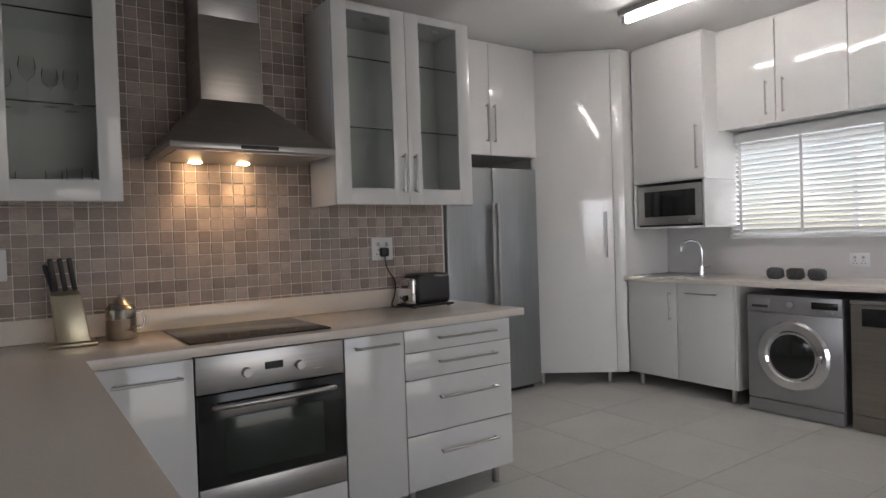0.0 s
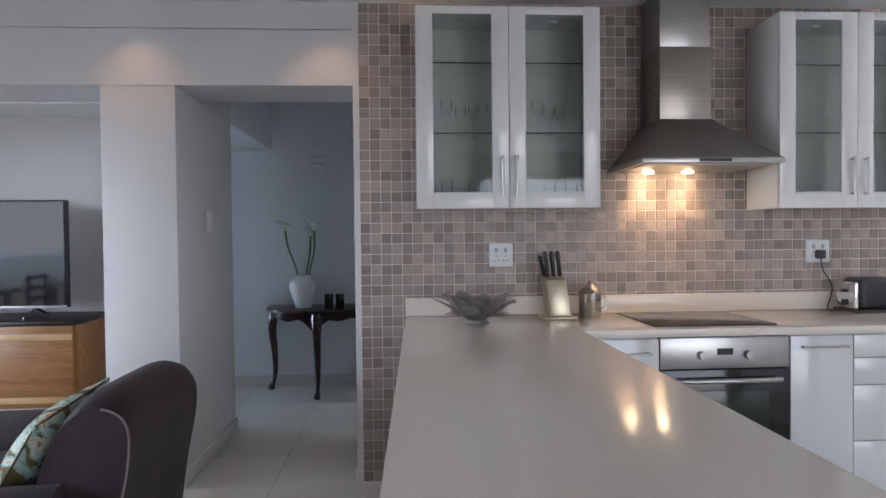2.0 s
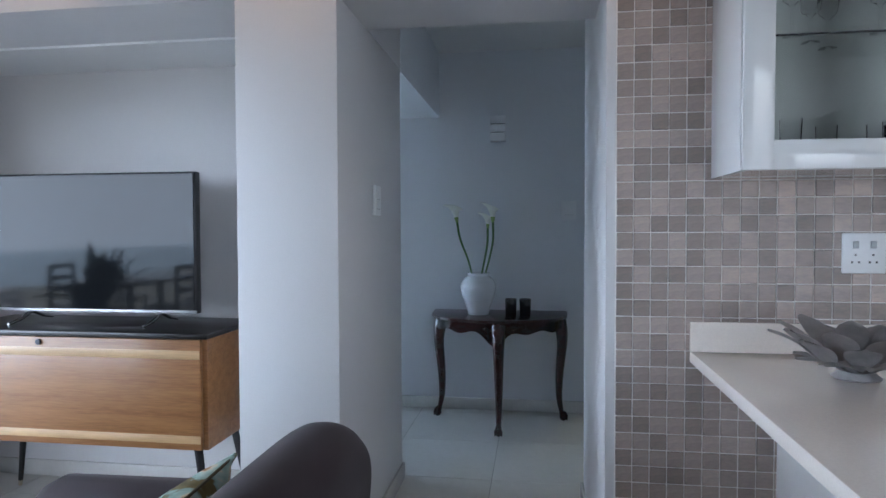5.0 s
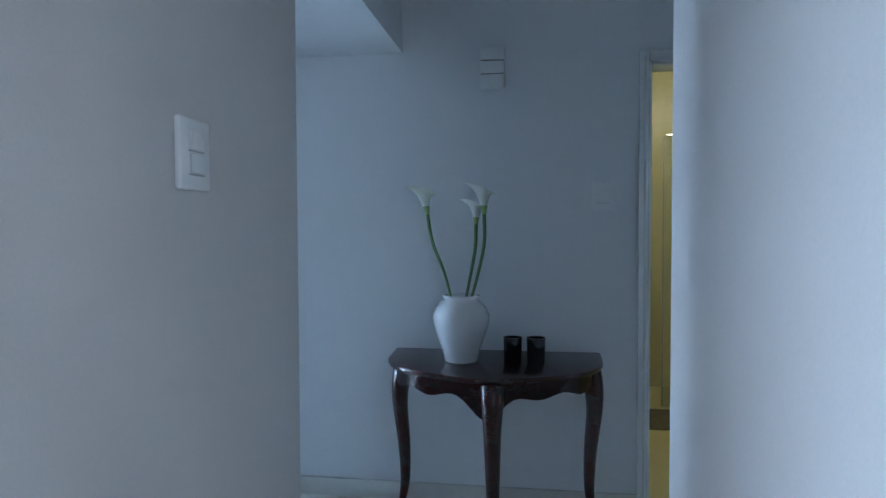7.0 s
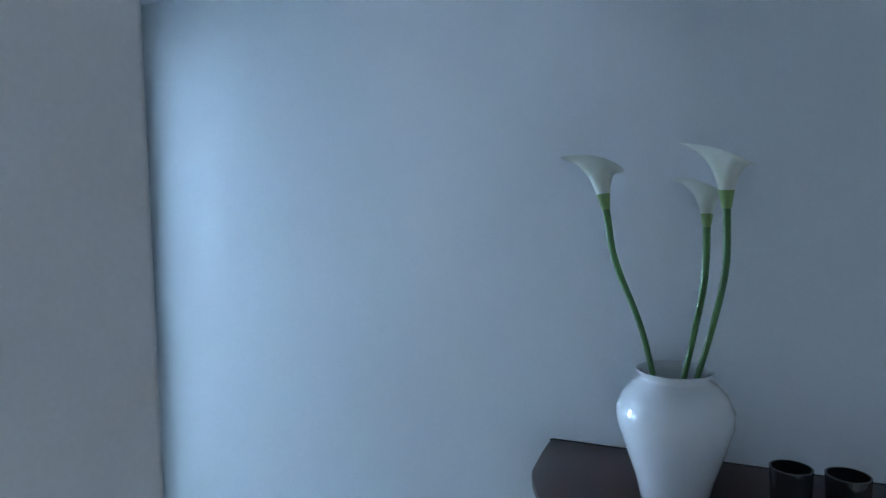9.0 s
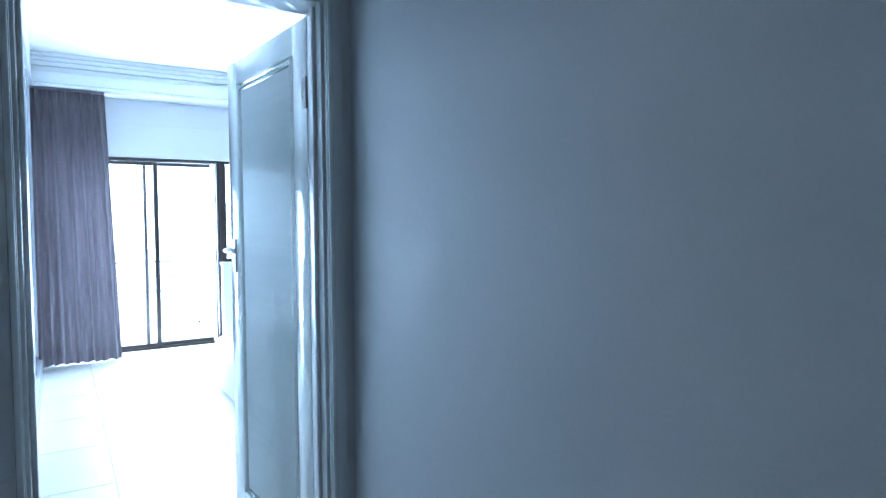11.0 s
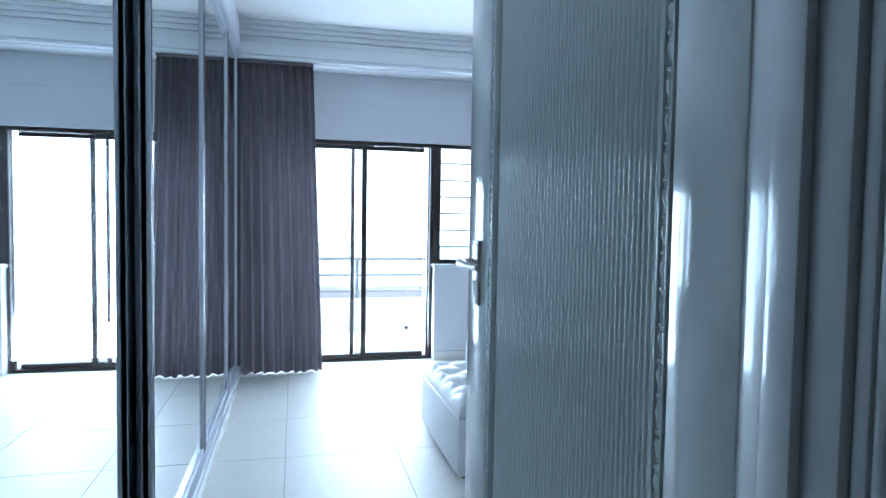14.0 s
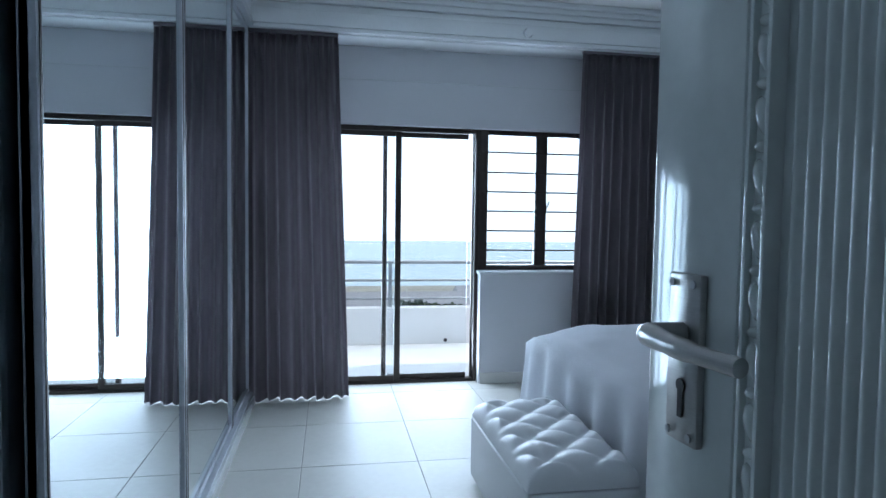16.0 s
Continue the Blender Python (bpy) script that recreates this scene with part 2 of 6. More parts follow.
def cyl(bm, p, q, r0, r1=None, n=16, caps=True):
    p, q = Vector(p), Vector(q)
    d = q - p
    g = bmesh.ops.create_cone(bm, cap_ends=caps, segments=n, radius1=r0, radius2=r0 if r1 is None else r1, depth=d.length)
    m = Matrix.Translation((p + q) / 2) @ d.to_track_quat("Z", "Y").to_matrix().to_4x4()
    bmesh.ops.transform(bm, matrix=m, verts=g["verts"])
    return bm


def lathe(bm, profile, n=32, centre=(0, 0, 0)):
    c = Vector(centre)
    rings = []
    for r, z in profile:
        rings.append([bm.verts.new(c + Vector((r * math.cos(2 * math.pi * k / n), r * math.sin(2 * math.pi * k / n), z))) for k in range(n)])
    for a, b in zip(rings, rings[1:]):
        for k in range(n):
            bm.faces.new((a[k], a[(k + 1) % n], b[(k + 1) % n], b[k]))
    for ring, flip in ((rings[0], True), (rings[-1], False)):
        bm.faces.new(ring[::-1] if flip else ring)
    return bm


def tube(bm, points, radii, n=14):
    n = max(n, 14)
    pts = [Vector(p) for p in points]
    if isinstance(radii, (int, float)):
        radii = [radii] * len(pts)
    rings = []
    u = None
    for i, p in enumerate(pts):
        d = (pts[min(i + 1, len(pts) - 1)] - pts[max(i - 1, 0)]).normalized()
        u = d.orthogonal().normalized() if u is None else (u - d * u.dot(d)).normalized()
        v = d.cross(u)
        rings.append([bm.verts.new(p + (u * math.cos(2 * math.pi * k / n) + v * math.sin(2 * math.pi * k / n)) * radii[i]) for k in range(n)])
    for a, b in zip(rings, rings[1:]):
        for k in range(n):
            bm.faces.new((a[k], a[(k + 1) % n], b[(k + 1) % n], b[k]))
    bm.faces.new(rings[0][::-1])
    bm.faces.new(rings[-1])
    return bm


def spline(ctrl, n=24):
    """Catmull-Rom through the control points."""
    c = [Vector(p) for p in ctrl]
    c = [c[0] * 2 - c[1]] + c + [c[-1] * 2 - c[-2]]
    out = []
    for i in range(1, len(c) - 2):
        for k in range(n // (len(c) - 3)):
            t = k / (n // (len(c) - 3))
            out.append(0.5 * ((2 * c[i]) + (c[i + 1] - c[i - 1]) * t + (2 * c[i - 1] - 5 * c[i] + 4 * c[i + 1] - c[i + 2]) * t * t
                              + (3 * c[i] - c[i - 1] - 3 * c[i + 1] + c[i + 2]) * t ** 3))
    out.append(c[-2])
    return out


def prism(bm, outline, z0, z1, bev=0.0):
    """A slab with that outline (x, y) from z0 to z1."""
    lo = [bm.verts.new((x, y, z0)) for x, y in outline]
    hi = [bm.verts.new((x, y, z1)) for x, y in outline]
    n = len(lo)
    bm.faces.new(lo[::-1])
    bm.faces.new(hi)
    for k in range(n):
        bm.faces.new((lo[k], lo[(k + 1) % n], hi[(k + 1) % n], hi[k]))
    bmesh.ops.recalc_face_normals(bm, faces=bm.faces[:])
    if bev:
        es = [e for e in bm.edges if abs(e.verts[0].co.z - e.verts[1].co.z) < 1e-6]
        bmesh.ops.bevel(bm, geom=es, offset=bev, segments=2, profile=0.5, affect="EDGES", clamp_overlap=True)
    return bm


def blank():
    return bmesh.new()


def finish(name, bm, material, smooth=28):
    me = bpy.data.meshes.new(name)
    bmesh.ops.recalc_face_normals(bm, faces=bm.faces[:])
    bm.to_mesh(me)
    bm.free()
    me.materials.append(material)
    if smooth:
        me.shade_smooth()
        me.set_sharp_from_angle(angle=radians(smooth))
    return new(name, me)


def thing(name, at, label, category, group="", kind=""):
    ob = new(name)
    ob.location = at
    ob.empty_display_size = 0.05
    return tagged(ob, label, category, group, kind)


def part(name, bm, material, parent, label="", smooth=28):
    ob = finish(name, bm, material, smooth)
    ob.parent = parent
    if parent.type == "EMPTY":
        ob.matrix_parent_inverse = Matrix.Translation(-parent.location)
    if label:
        tagged(ob, label)
    return ob


def solid(name, bm, material, label, category, kind="", group="", smooth=28):
    return tagged(finish(name, bm, material, smooth), label, category, group, kind)


def B(*a, **k):
    return box(blank(), *a, **k)


def structure(name, material, label, category, *boxes, bev=0.0):
    bm = blank()
    for b in boxes:
        box(bm, *b, bev=bev)
    return solid(name, bm, material, label, category, "structure", smooth=28)


def bar_handle(parent, p, q, out, r=0.006):
    """A bar handle from p to q, standing off by out on two posts."""
    p, q, out = Vector(p), Vector(q), Vector(out)
    bm = blank()
    tube(bm, [p + out, q + out], r, 10)
    d = (q - p).normalized() * 0.012
    tube(bm, [p + d, p + d + out], r * 0.9, 8)
    tube(bm, [q - d, q - d + out], r * 0.9, 8)
    return part("handle", bm, STEEL, parent, "brushed steel bar handle")


# ---- large structure ----
CEIL_LOW, CEIL_HIGH = 2.60, 2.83
structure("wall_kitchen_north", PLASTER, "white plaster wall behind the mosaic tiles", "wall", (0.02, 3.04, 0.0, 0.92, 0, 2.84))
structure("wall_tv_pier", PLASTER, "white plastered pier between doorway and television niche", "wall", (-1.30, -0.912, 0.0, 1.06, 0, 2.156), bev=0.008)
structure("wall_over_pier", PLASTER, "white plastered wall over the passage side", "wall", (-3.12, -0.912, 0.4205, 1.06, 2.262, 2.95), (-1.2995, -0.912, 0.4205, 1.06, 2.157, 2.262))
# unseen slab added on top so no sun leaks in between the walls
structure("roof_slab", PLASTER, "plain unseen slab added over the rooms to keep the sun out", "roof", (-7.95, 6.0, -6.9, 5.55, 2.96, 3.10))
structure("wall_lintel", PLASTER, "white plastered wall over doorway and niche", "wall", (-3.12, 0.02, 0.0, 0.42, 2.156, 2.452),
          (-3.12, 0.02, 0.012, 0.42, 2.452, 2.456), (-3.12, 0.02, 0.0, 0.42, 2.456, 2.66))
structure("wall_niche_back", PLASTER, "grey-white plastered back of the television niche", "wall", (-3.12, -1.30, 0.84, 0.98, 0, 2.3))
structure("wall_west", PLASTER, "white plastered side wall of the living area", "wall", (-3.30, -3.12, -6.7, -3.30, 0, 2.96), (-3.30, -3.12, 0.12, 0.98, 0, 2.96), (-3.30, -3.12, -3.30, 0.12, 2.0, 2.96))
structure("ceiling_niche", CEIL, "plain white niche soffit", "ceiling", (-3.12, -1.30, 0.42, 0.84, 2.146, 2.26))
structure("ceiling_passage", CEIL, "plain white passage soffit", "ceiling", (-0.912, 0.02, 0.42, 0.92, 2.60, 2.66))
structure("ceiling_living", CEIL, "low white painted ceiling over living area and counter", "ceiling", (-3.12, 3.04, -6.7, 0.0, CEIL_LOW, CEIL_HIGH + 0.1))
structure("ceiling_kitchen", CEIL, "white painted kitchen ceiling", "ceiling", (3.04, 5.95, -6.7, 1.7, CEIL_HIGH, CEIL_HIGH + 0.1))
# unseen wall; its opening is made up to let the fill light through
structure("wall_south", PLASTER, "plain unseen south wall with an opening added for fill light", "wall", (-3.3, 1.4, -6.85, -6.7, 0, 2.96), (4.8, 5.95, -6.85, -6.7, 0, 2.96), (1.4, 4.8, -6.85, -6.7, 2.2, 2.96))
structure("wall_kitchen_east", PLASTER, "white plastered kitchen wall with window", "wall", (5.78, 5.95, -6.7, -2.0, 0, 2.96), (5.78, 5.95, -0.22, 1.7, 0, 2.96),
          (5.78, 5.95, -2.0, -0.22, 0, 1.20), (5.78, 5.95, -2.0, -0.22, 1.97, 2.96))
structure("wall_kitchen_back", PLASTER, "white plastered wall behind the fridge", "wall", (3.04, 5.95, 1.55, 1.7, 0, 2.96), (2.96, 3.04, 0.92, 1.7, 0, 2.96))
structure("wall_hall_north", HALL_PAINT, "smooth pale blue-grey hall wall", "wall", (-2.46, 0.20, 2.387, 2.54, 0, 2.66), (0.20, 1.00, 2.387, 2.54, 2.07, 2.66), (1.00, 1.75, 2.387, 2.54, 0, 2.66))
structure("wall_hall_south", HALL_PAINT, "smooth pale hall wall", "wall", (-2.46, -1.30, 0.98, 1.06, 0, 2.3))
structure("wall_hall_east", HALL_PAINT, "pale wall closing the hall", "wall", (1.6, 1.75, 0.92, 2.387, 0, 2.96))
structure("ceiling_hall", CEIL, "white painted hall ceiling", "ceiling", (-0.912, 1.75, 0.92, 2.54, 2.60, 2.66))
structure("ceiling_hall_drop", HALL_PAINT, "lowered plaster bulkhead over the hall", "ceiling", (-2.62, -0.908, 1.06, 2.54, 2.137, 2.66))
DY0, DY1 = 1.50, 2.305
structure("wall_bedroom_door", HALL_PAINT, "painted wall around the bedroom door", "wall", (-2.60, -2.48, 0.9, DY0 - 0.02, 0, 2.96), (-2.60, -2.48, DY1 + 0.02, 5.4, 0, 2.96),
          (-2.60, -2.48, DY0 - 0.02, DY1 + 0.02, 2.03, 2.96))
structure("ceiling_bedroom", CEIL, "white painted bedroom ceiling", "ceiling", (-7.9, -2.5, 0.6, 5.5, 2.82, 2.92))
structure("wall_bedroom_north", BED_WALL, "painted bedroom wall behind the bed", "wall", (-7.9, -2.6, 5.35, 5.5, 0, 2.96))
structure("wall_bedroom_south", BED_WALL, "painted wall behind the wardrobe", "wall", (-7.9, -3.12, 0.86, 0.98, 0, 2.96))
structure("wall_window", BED_WALL, "painted bedroom wall over sliding door and window", "wall", (-7.80, -7.60, 0.75, 1.40, 0, 2.96), (-7.80, -7.60, 1.40, 4.42, 1.965, 2.96),
          (-7.80, -7.56, 3.075, 4.42, 0, 0.85), (-7.80, -7.60, 4.42, 5.35, 0, 2.96))
structure("groove_line", TRIM_WHITE, "thin plaster line above the window", "trim", (-7.60, -7.594, 2.0, 4.9, 2.29, 2.296))
structure("window_sill_1", BED_WALL, "painted plaster window sill", "window sill", (-7.66, -7.53, 3.06, 4.42, 0.85, 0.875), bev=0.006)
bm = blank()
for x0, z0, z1 in ((-7.20, 2.785, 2.82), (-7.23, 2.75, 2.785), (-7.25, 2.71, 2.75), (-7.28, 2.66, 2.71), (-7.25, 2.56, 2.66), (-7.26, 2.53, 2.56)):
    box(bm, -7.60, x0, 1.40, 5.35, z0, z1, bev=0.006)
solid("cornice_bedroom", bm, TRIM_WHITE, "stepped white plaster cornice over the curtains", "cornice", "structure")
structure("baseboard_bedroom", SKIRT, "white skirting under the window", "skirting", (-7.56, -7.545, 3.085, 5.35, 0, 0.085), bev=0.003)
bm = blank()
for x0, x1, y0, y1 in ((-2.44, 0.18, 2.372, 2.386), (-2.44, -0.93, 1.061, 1.075), (-0.911, -0.897, 0.01, 1.06), (0.004, 0.019, 0.02, 0.92)):
    box(bm, x0, x1, y0, y1, 0, 0.085, bev=0.003)
solid("baseboard_hall", bm, SKIRT, "pale tiled skirting along the hall", "skirting", "structure")
structure("baseboard_niche", SKIRT, "pale tiled skirting in the niche", "skirting", (-3.12, -1.30, 0.826, 0.839, 0, 0.085), (-3.119, -3.106, 0.12, 0.826, 0, 0.085), bev=0.003)

# bathroom behind the hall
structure("wall_bathroom", CREAM_TILE, "pale cream tiled bathroom walls", "wall", (-0.15, 0.0, 2.54, 4.9, 0, 2.96), (1.75, 1.9, 2.54, 4.9, 0, 2.96), (-0.15, 1.9, 4.75, 4.9, 0, 2.96))
structure("ceiling_bathroom", CEIL, "white bathroom ceiling", "ceiling", (-0.15, 1.9, 2.54, 4.9, 2.6, 2.66))
structure("floor_bathroom", CREAM_TILE, "pale cream bathroom floor", "floor", (-0.15, 1.9, 2.40, 4.9, -0.1, 0.002))
lamp("bathroom_ceiling_lamp", "POINT", Matrix.Translation((0.9, 3.3, 2.45)), 3.4, (1.0, 0.86, 0.5), 0.1)

# ---- kitchen ----


def base_unit(x0, x1, label, fronts, handles):
    """A base unit on steel legs under the worktop; fronts are (z0, z1), handles (x0, x1, z)."""
    u = thing("base_cabinet", ((x0 + x1) / 2, -0.3, 0), label, "cabinet", "kitchen base cabinets")
    part("body", B(x0 + 0.002, x1 - 0.002, -0.598, -0.03, 0.10, 0.872, bev=0.002), GLOSS_WHITE, u)
    for (z0, z1), (hx0, hx1, hz) in zip(fronts, handles):
        f = part("drawer_front" if len(fronts) > 1 else "door", B(x0 + 0.002, x1 - 0.002, -0.62, -0.6, z0 + 0.002, z1 - 0.002, bev=0.003), GLOSS_WHITE, u)
        if hx1 > hx0:
            bar_handle(f, (hx0, -0.62, hz), (hx1, -0.62, hz), (0, -0.028, 0))
    for lx in (x0 + 0.06, x1 - 0.06):
        for ly in (-0.54, -0.10):
            part("leg", cyl(blank(), (lx, ly, 0), (lx, ly, 0.10), 0.02), STEEL, u)
    return u


base_unit(1.09, 1.445, "narrow gloss white base cabinet beside the oven", [(0.10, 0.866)], [(1.16, 1.40, 0.80)])
base_unit(2.065, 2.37, "narrow gloss white base cabinet with steel handle", [(0.10, 0.866)], [(2.11, 2.33, 0.815)])
base_unit(2.37, 3.01, "gloss white unit of four drawers on steel legs", [(0.757, 0.866), (0.629, 0.757), (0.366, 0.629), (0.106, 0.366)],
          [(2.55, 2.90, 0.815), (2.55, 2.90, 0.70), (2.55, 2.90, 0.53), (2.55, 2.90, 0.27)])
pen = thing("peninsula_cabinet", (0.82, -1.7, 0), "gloss white peninsula base under the long counter", "cabinet")
part("body", B(0.585, 1.07, -2.74, -0.01, 0.0, 0.872, bev=0.002), GLOSS_WHITE, pen)
part("side_panel", B(0.565, 0.584, -2.76, -0.004, 0.0, 0.873, bev=0.002), GLOSS_WHITE, pen)

bm = prism(blank(), [(0.292, -0.002), (0.236, -2.80), (1.09, -2.80), (1.09, -0.645), (3.09, -0.645), (3.09, -0.002)], 0.874, 0.91, bev=0.003)
solid("worktop", bm, QUARTZ, "cream quartz worktop with long peninsula", "worktop")
solid("upstand", B(0.29, 3.04, -0.022, -0.001, 0.911, 1.01, bev=0.002), QUARTZ, "cream quartz upstand along the tiled wall", "upstand")

hob = thing("hob", (1.73, -0.31, 0.91), "black glass cooking hob set in the worktop", "hob")
part("glass_plate", B(1.44, 2.03, -0.575, -0.06, 0.9105, 0.917, bev=0.002), BLACK_GLASS, hob)
oven = thing("oven", (1.755, -0.35, 0.25), "built-in steel oven with black glass door", "oven")
part("body", B(1.45, 2.06, -0.60, -0.05, 0.25, 0.868), DARK_GAP, oven)
part("control_panel", B(1.448, 2.06, -0.622, -0.601, 0.722, 0.866, bev=0.003), STEEL, oven)
part("display", B(1.715, 1.79, -0.6245, -0.6225, 0.785, 0.815), BLACK_GLASS, oven, "dark oven clock display")
for kx in (1.64, 1.86):
    k = part("knob", cyl(blank(), (kx, -0.622, 0.785), (kx, -0.645, 0.785), 0.020, 0.017, 24), STEEL, oven, "round steel oven knob")
od = part("oven_door", B(1.448, 2.06, -0.625, -0.601, 0.362, 0.718, bev=0.003), BLACK_GLASS, oven, "black glass oven door")
part("window", B(1.55, 1.96, -0.6275, -0.6255, 0.40, 0.62, bev=0.001), OVEN_GLASS, od)
part("handle", tube(blank(), spline([(1.515, -0.63, 0.672), (1.53, -0.665, 0.675), (1.755, -0.685, 0.678), (1.98, -0.665, 0.675), (1.995, -0.63, 0.672)], 24), 0.012, 12), STEEL, od, "curved steel oven handle")
part("lower_trim", B(1.448, 2.06, -0.622, -0.601, 0.252, 0.358, bev=0.003), STEEL, oven)
part("plinth_drawer", B(1.45, 2.06, -0.62, -0.6, 0.105, 0.248, bev=0.003), GLOSS_WHITE, oven, "gloss white drawer under the oven")
part("leg", cyl(blank(), (1.52, -0.54, 0), (1.52, -0.54, 0.25), 0.02), STEEL, oven)
part("leg", cyl(blank(), (1.99, -0.54, 0), (1.99, -0.54, 0.25), 0.02), STEEL, oven)

hood = thing("cooker_hood", (1.71, -0.25, 1.68), "brushed steel pyramid cooker hood with lit lamps", "cooker hood")
bm = blank()
lo = [bm.verts.new(v) for v in ((1.42, -0.004, 1.705), (2.11, -0.004, 1.705), (2.11, -0.50, 1.705), (1.42, -0.50, 1.705))]
hi = [bm.verts.new(v) for v in ((1.60, -0.004, 1.93), (1.87, -0.004, 1.93), (1.87, -0.26, 1.93), (1.60, -0.26, 1.93))]
bm.faces.new(hi)
for k in range(4):
    bm.faces.new((lo[k], lo[(k + 1) % 4], hi[(k + 1) % 4], hi[k]))
bm.faces.new(lo)
part("canopy", bm, STEEL_DARK, hood, smooth=0)
part("rim", B(1.415, 2.115, -0.505, -0.004, 1.68, 1.7045, bev=0.002), STEEL, hood)
part("filter", B(1.45, 2.06, -0.45, -0.10, 1.676, 1.679), STEEL, hood, "steel mesh grease filter")
part("switch_bar", B(1.69, 1.85, -0.5075, -0.5055, 1.684, 1.700, bev=0.001), BLACK, hood)
part("chimney", B(1.60, 1.87, -0.26, -0.004, 1.9305, 2.30, bev=0.002), STEEL_DARK, hood)
part("chimney_upper", B(1.603, 1.867, -0.255, -0.004, 2.3005, 2.598, bev=0.002), STEEL, hood)
for lx in (1.605, 1.825):
    part("lamp_lens", cyl(blank(), (lx, -0.09, 1.6755), (lx, -0.09, 1.670), 0.028, None, 20), HALOGEN, hood, "glowing halogen lens")
    lamp("hood_lamp", "SPOT", look((lx, -0.09, 1.665), (lx, -0.03, 0.9)), 2.9, (1.0, 0.66, 0.33), 0.02, angle=95)


def tumbler(x, y, z, tall, r, stemmed):
    g = thing("wine_glass" if stemmed else "tumbler", (x, y, z), "clear drinking glass on a glass shelf", "glass", "glasses in the wall cabinets")
    if stemmed:
        prof = [(r * 0.8, 0), (r * 0.8, 0.003), (0.004, 0.006), (0.004, tall * 0.5), (r * 0.8, tall * 0.62), (r, tall * 0.8), (r * 0.85, tall), (r * 0.80, tall),
                (r * 0.92, tall * 0.8), (0.002, tall * 0.55)]
    else:
        prof = [(r * 0.85, 0), (r, tall), (r * 0.94, tall), (r * 0.8, 0.008), (0.001, 0.008)]
    part("bowl", lathe(blank(), prof, 14, (x, y, z)), DRINK_GLASS, g).visible_shadow = False


DRINK_GLASS = glass("drinking_glass", (0.996, 0.998, 0.996), 0.0, 1.07)


def wall_cabinet(x0, x1, z0, z1, label):
    u = thing("wall_cabinet", ((x0 + x1) / 2, -0.15, z0), label, "cabinet", "glazed wall cabinets")
    d = -0.296
    part("side_panel", B(x0, x0 + 0.018, d, -0.004, z0, z1, bev=0.002), GLOSS_WHITE, u)
    part("side_panel", B(x1 - 0.018, x1, d, -0.004, z0, z1, bev=0.002), GLOSS_WHITE, u)
    part("base_panel", B(x0 + 0.0185, x1 - 0.0185, d, -0.004, z0, z0 + 0.018), GLOSS_WHITE, u)
    part("top_panel", B(x0 + 0.0185, x1 - 0.0185, d, -0.004, z1 - 0.018, z1), GLOSS_WHITE, u)
    part("back_panel", B(x0 + 0.0185, x1 - 0.0185, -0.012, -0.004, z0 + 0.0185, z1 - 0.0185), CABINET_INNER, u, "grey-green cabinet back")
    for s in (1.856, 2.205):
        part("shelf", B(x0 + 0.02, x1 - 0.02, d + 0.02, -0.014, s - 0.003, s + 0.003), SHELF_GLASS, u, "clear glass shelf with dark edge").visible_shadow = False
        part("shelf_edge", B(x0 + 0.02, x1 - 0.02, d + 0.016, d + 0.0195, s - 0.003, s + 0.003), SMOKED, u)
    mid = (x0 + x1) / 2
    for a, b, hs in ((x0 + 0.001, mid - 0.001, 1), (mid + 0.001, x1 - 0.001, 0)):
        bm = blank()
        w, e = 0.084, 0.082
        box(bm, a, a + w, -0.318, -0.298, z0, z1, bev=0.004)
        box(bm, b - w, b, -0.318, -0.298, z0, z1, bev=0.004)
        box(bm, a + w - 0.004, b - w + 0.004, -0.3175, -0.2985, z0 + 0.0005, z0 + e, bev=0.003)
        box(bm, a + w - 0.004, b - w + 0.004, -0.3175, -0.2985, z1 - e + 0.042, z1 - 0.0005, bev=0.003)
        door = part("door", bm, GLOSS_WHITE, u, "white framed glazed door")
        p = part("pane", B(a + w - 0.002, b - w + 0.002, -0.309, -0.305, z0 + e - 0.002, z1 - e + 0.044), DOOR_GLASS, door)
        p.visible_shadow = False
        hx = b - 0.035 if hs else a + 0.035
        bar_handle(door, (hx, -0.318, z0 + 0.06), (hx, -0.318, z0 + 0.26), (0, -0.028, 0))
        part("hinge", B((a + b) / 2 - 0.02, (a + b) / 2 + 0.02, -0.298, -0.29, z1 - 0.075, z1 - 0.06), STEEL, door)
    return u


wall_cabinet(0.353, 1.274, 1.478, 2.475, "gloss white wall cabinet with two glazed doors holding glasses")
wall_cabinet(2.20, 3.03, 1.468, 2.465, "gloss white wall cabinet with two glazed doors holding bowls")
for i in range(11):
    for s, tall, st in ((1.859, 0.15, True), (1.4965, 0.11, False)):
        if (i * 7 + int(s * 10)) % 5 != 3:
            tumbler(0.43 + i * 0.077, -0.10 - 0.07 * ((i * 5) % 3), s, tall + 0.02 * (i % 2), 0.03, st)
for i in range(5):
    x = 2.28 + i * 0.16
    bowl = lathe(blank(), [(0.025, 0), (0.05, 0.055), (0.047, 0.055), (0.022, 0.008), (0.001, 0.008)], 24, (x, -0.18, 1.4865))
    solid("bowl", bowl, PORCELAIN, "small white china bowl inside the wall cabinet", "bowl", group="bowls in the wall cabinet")


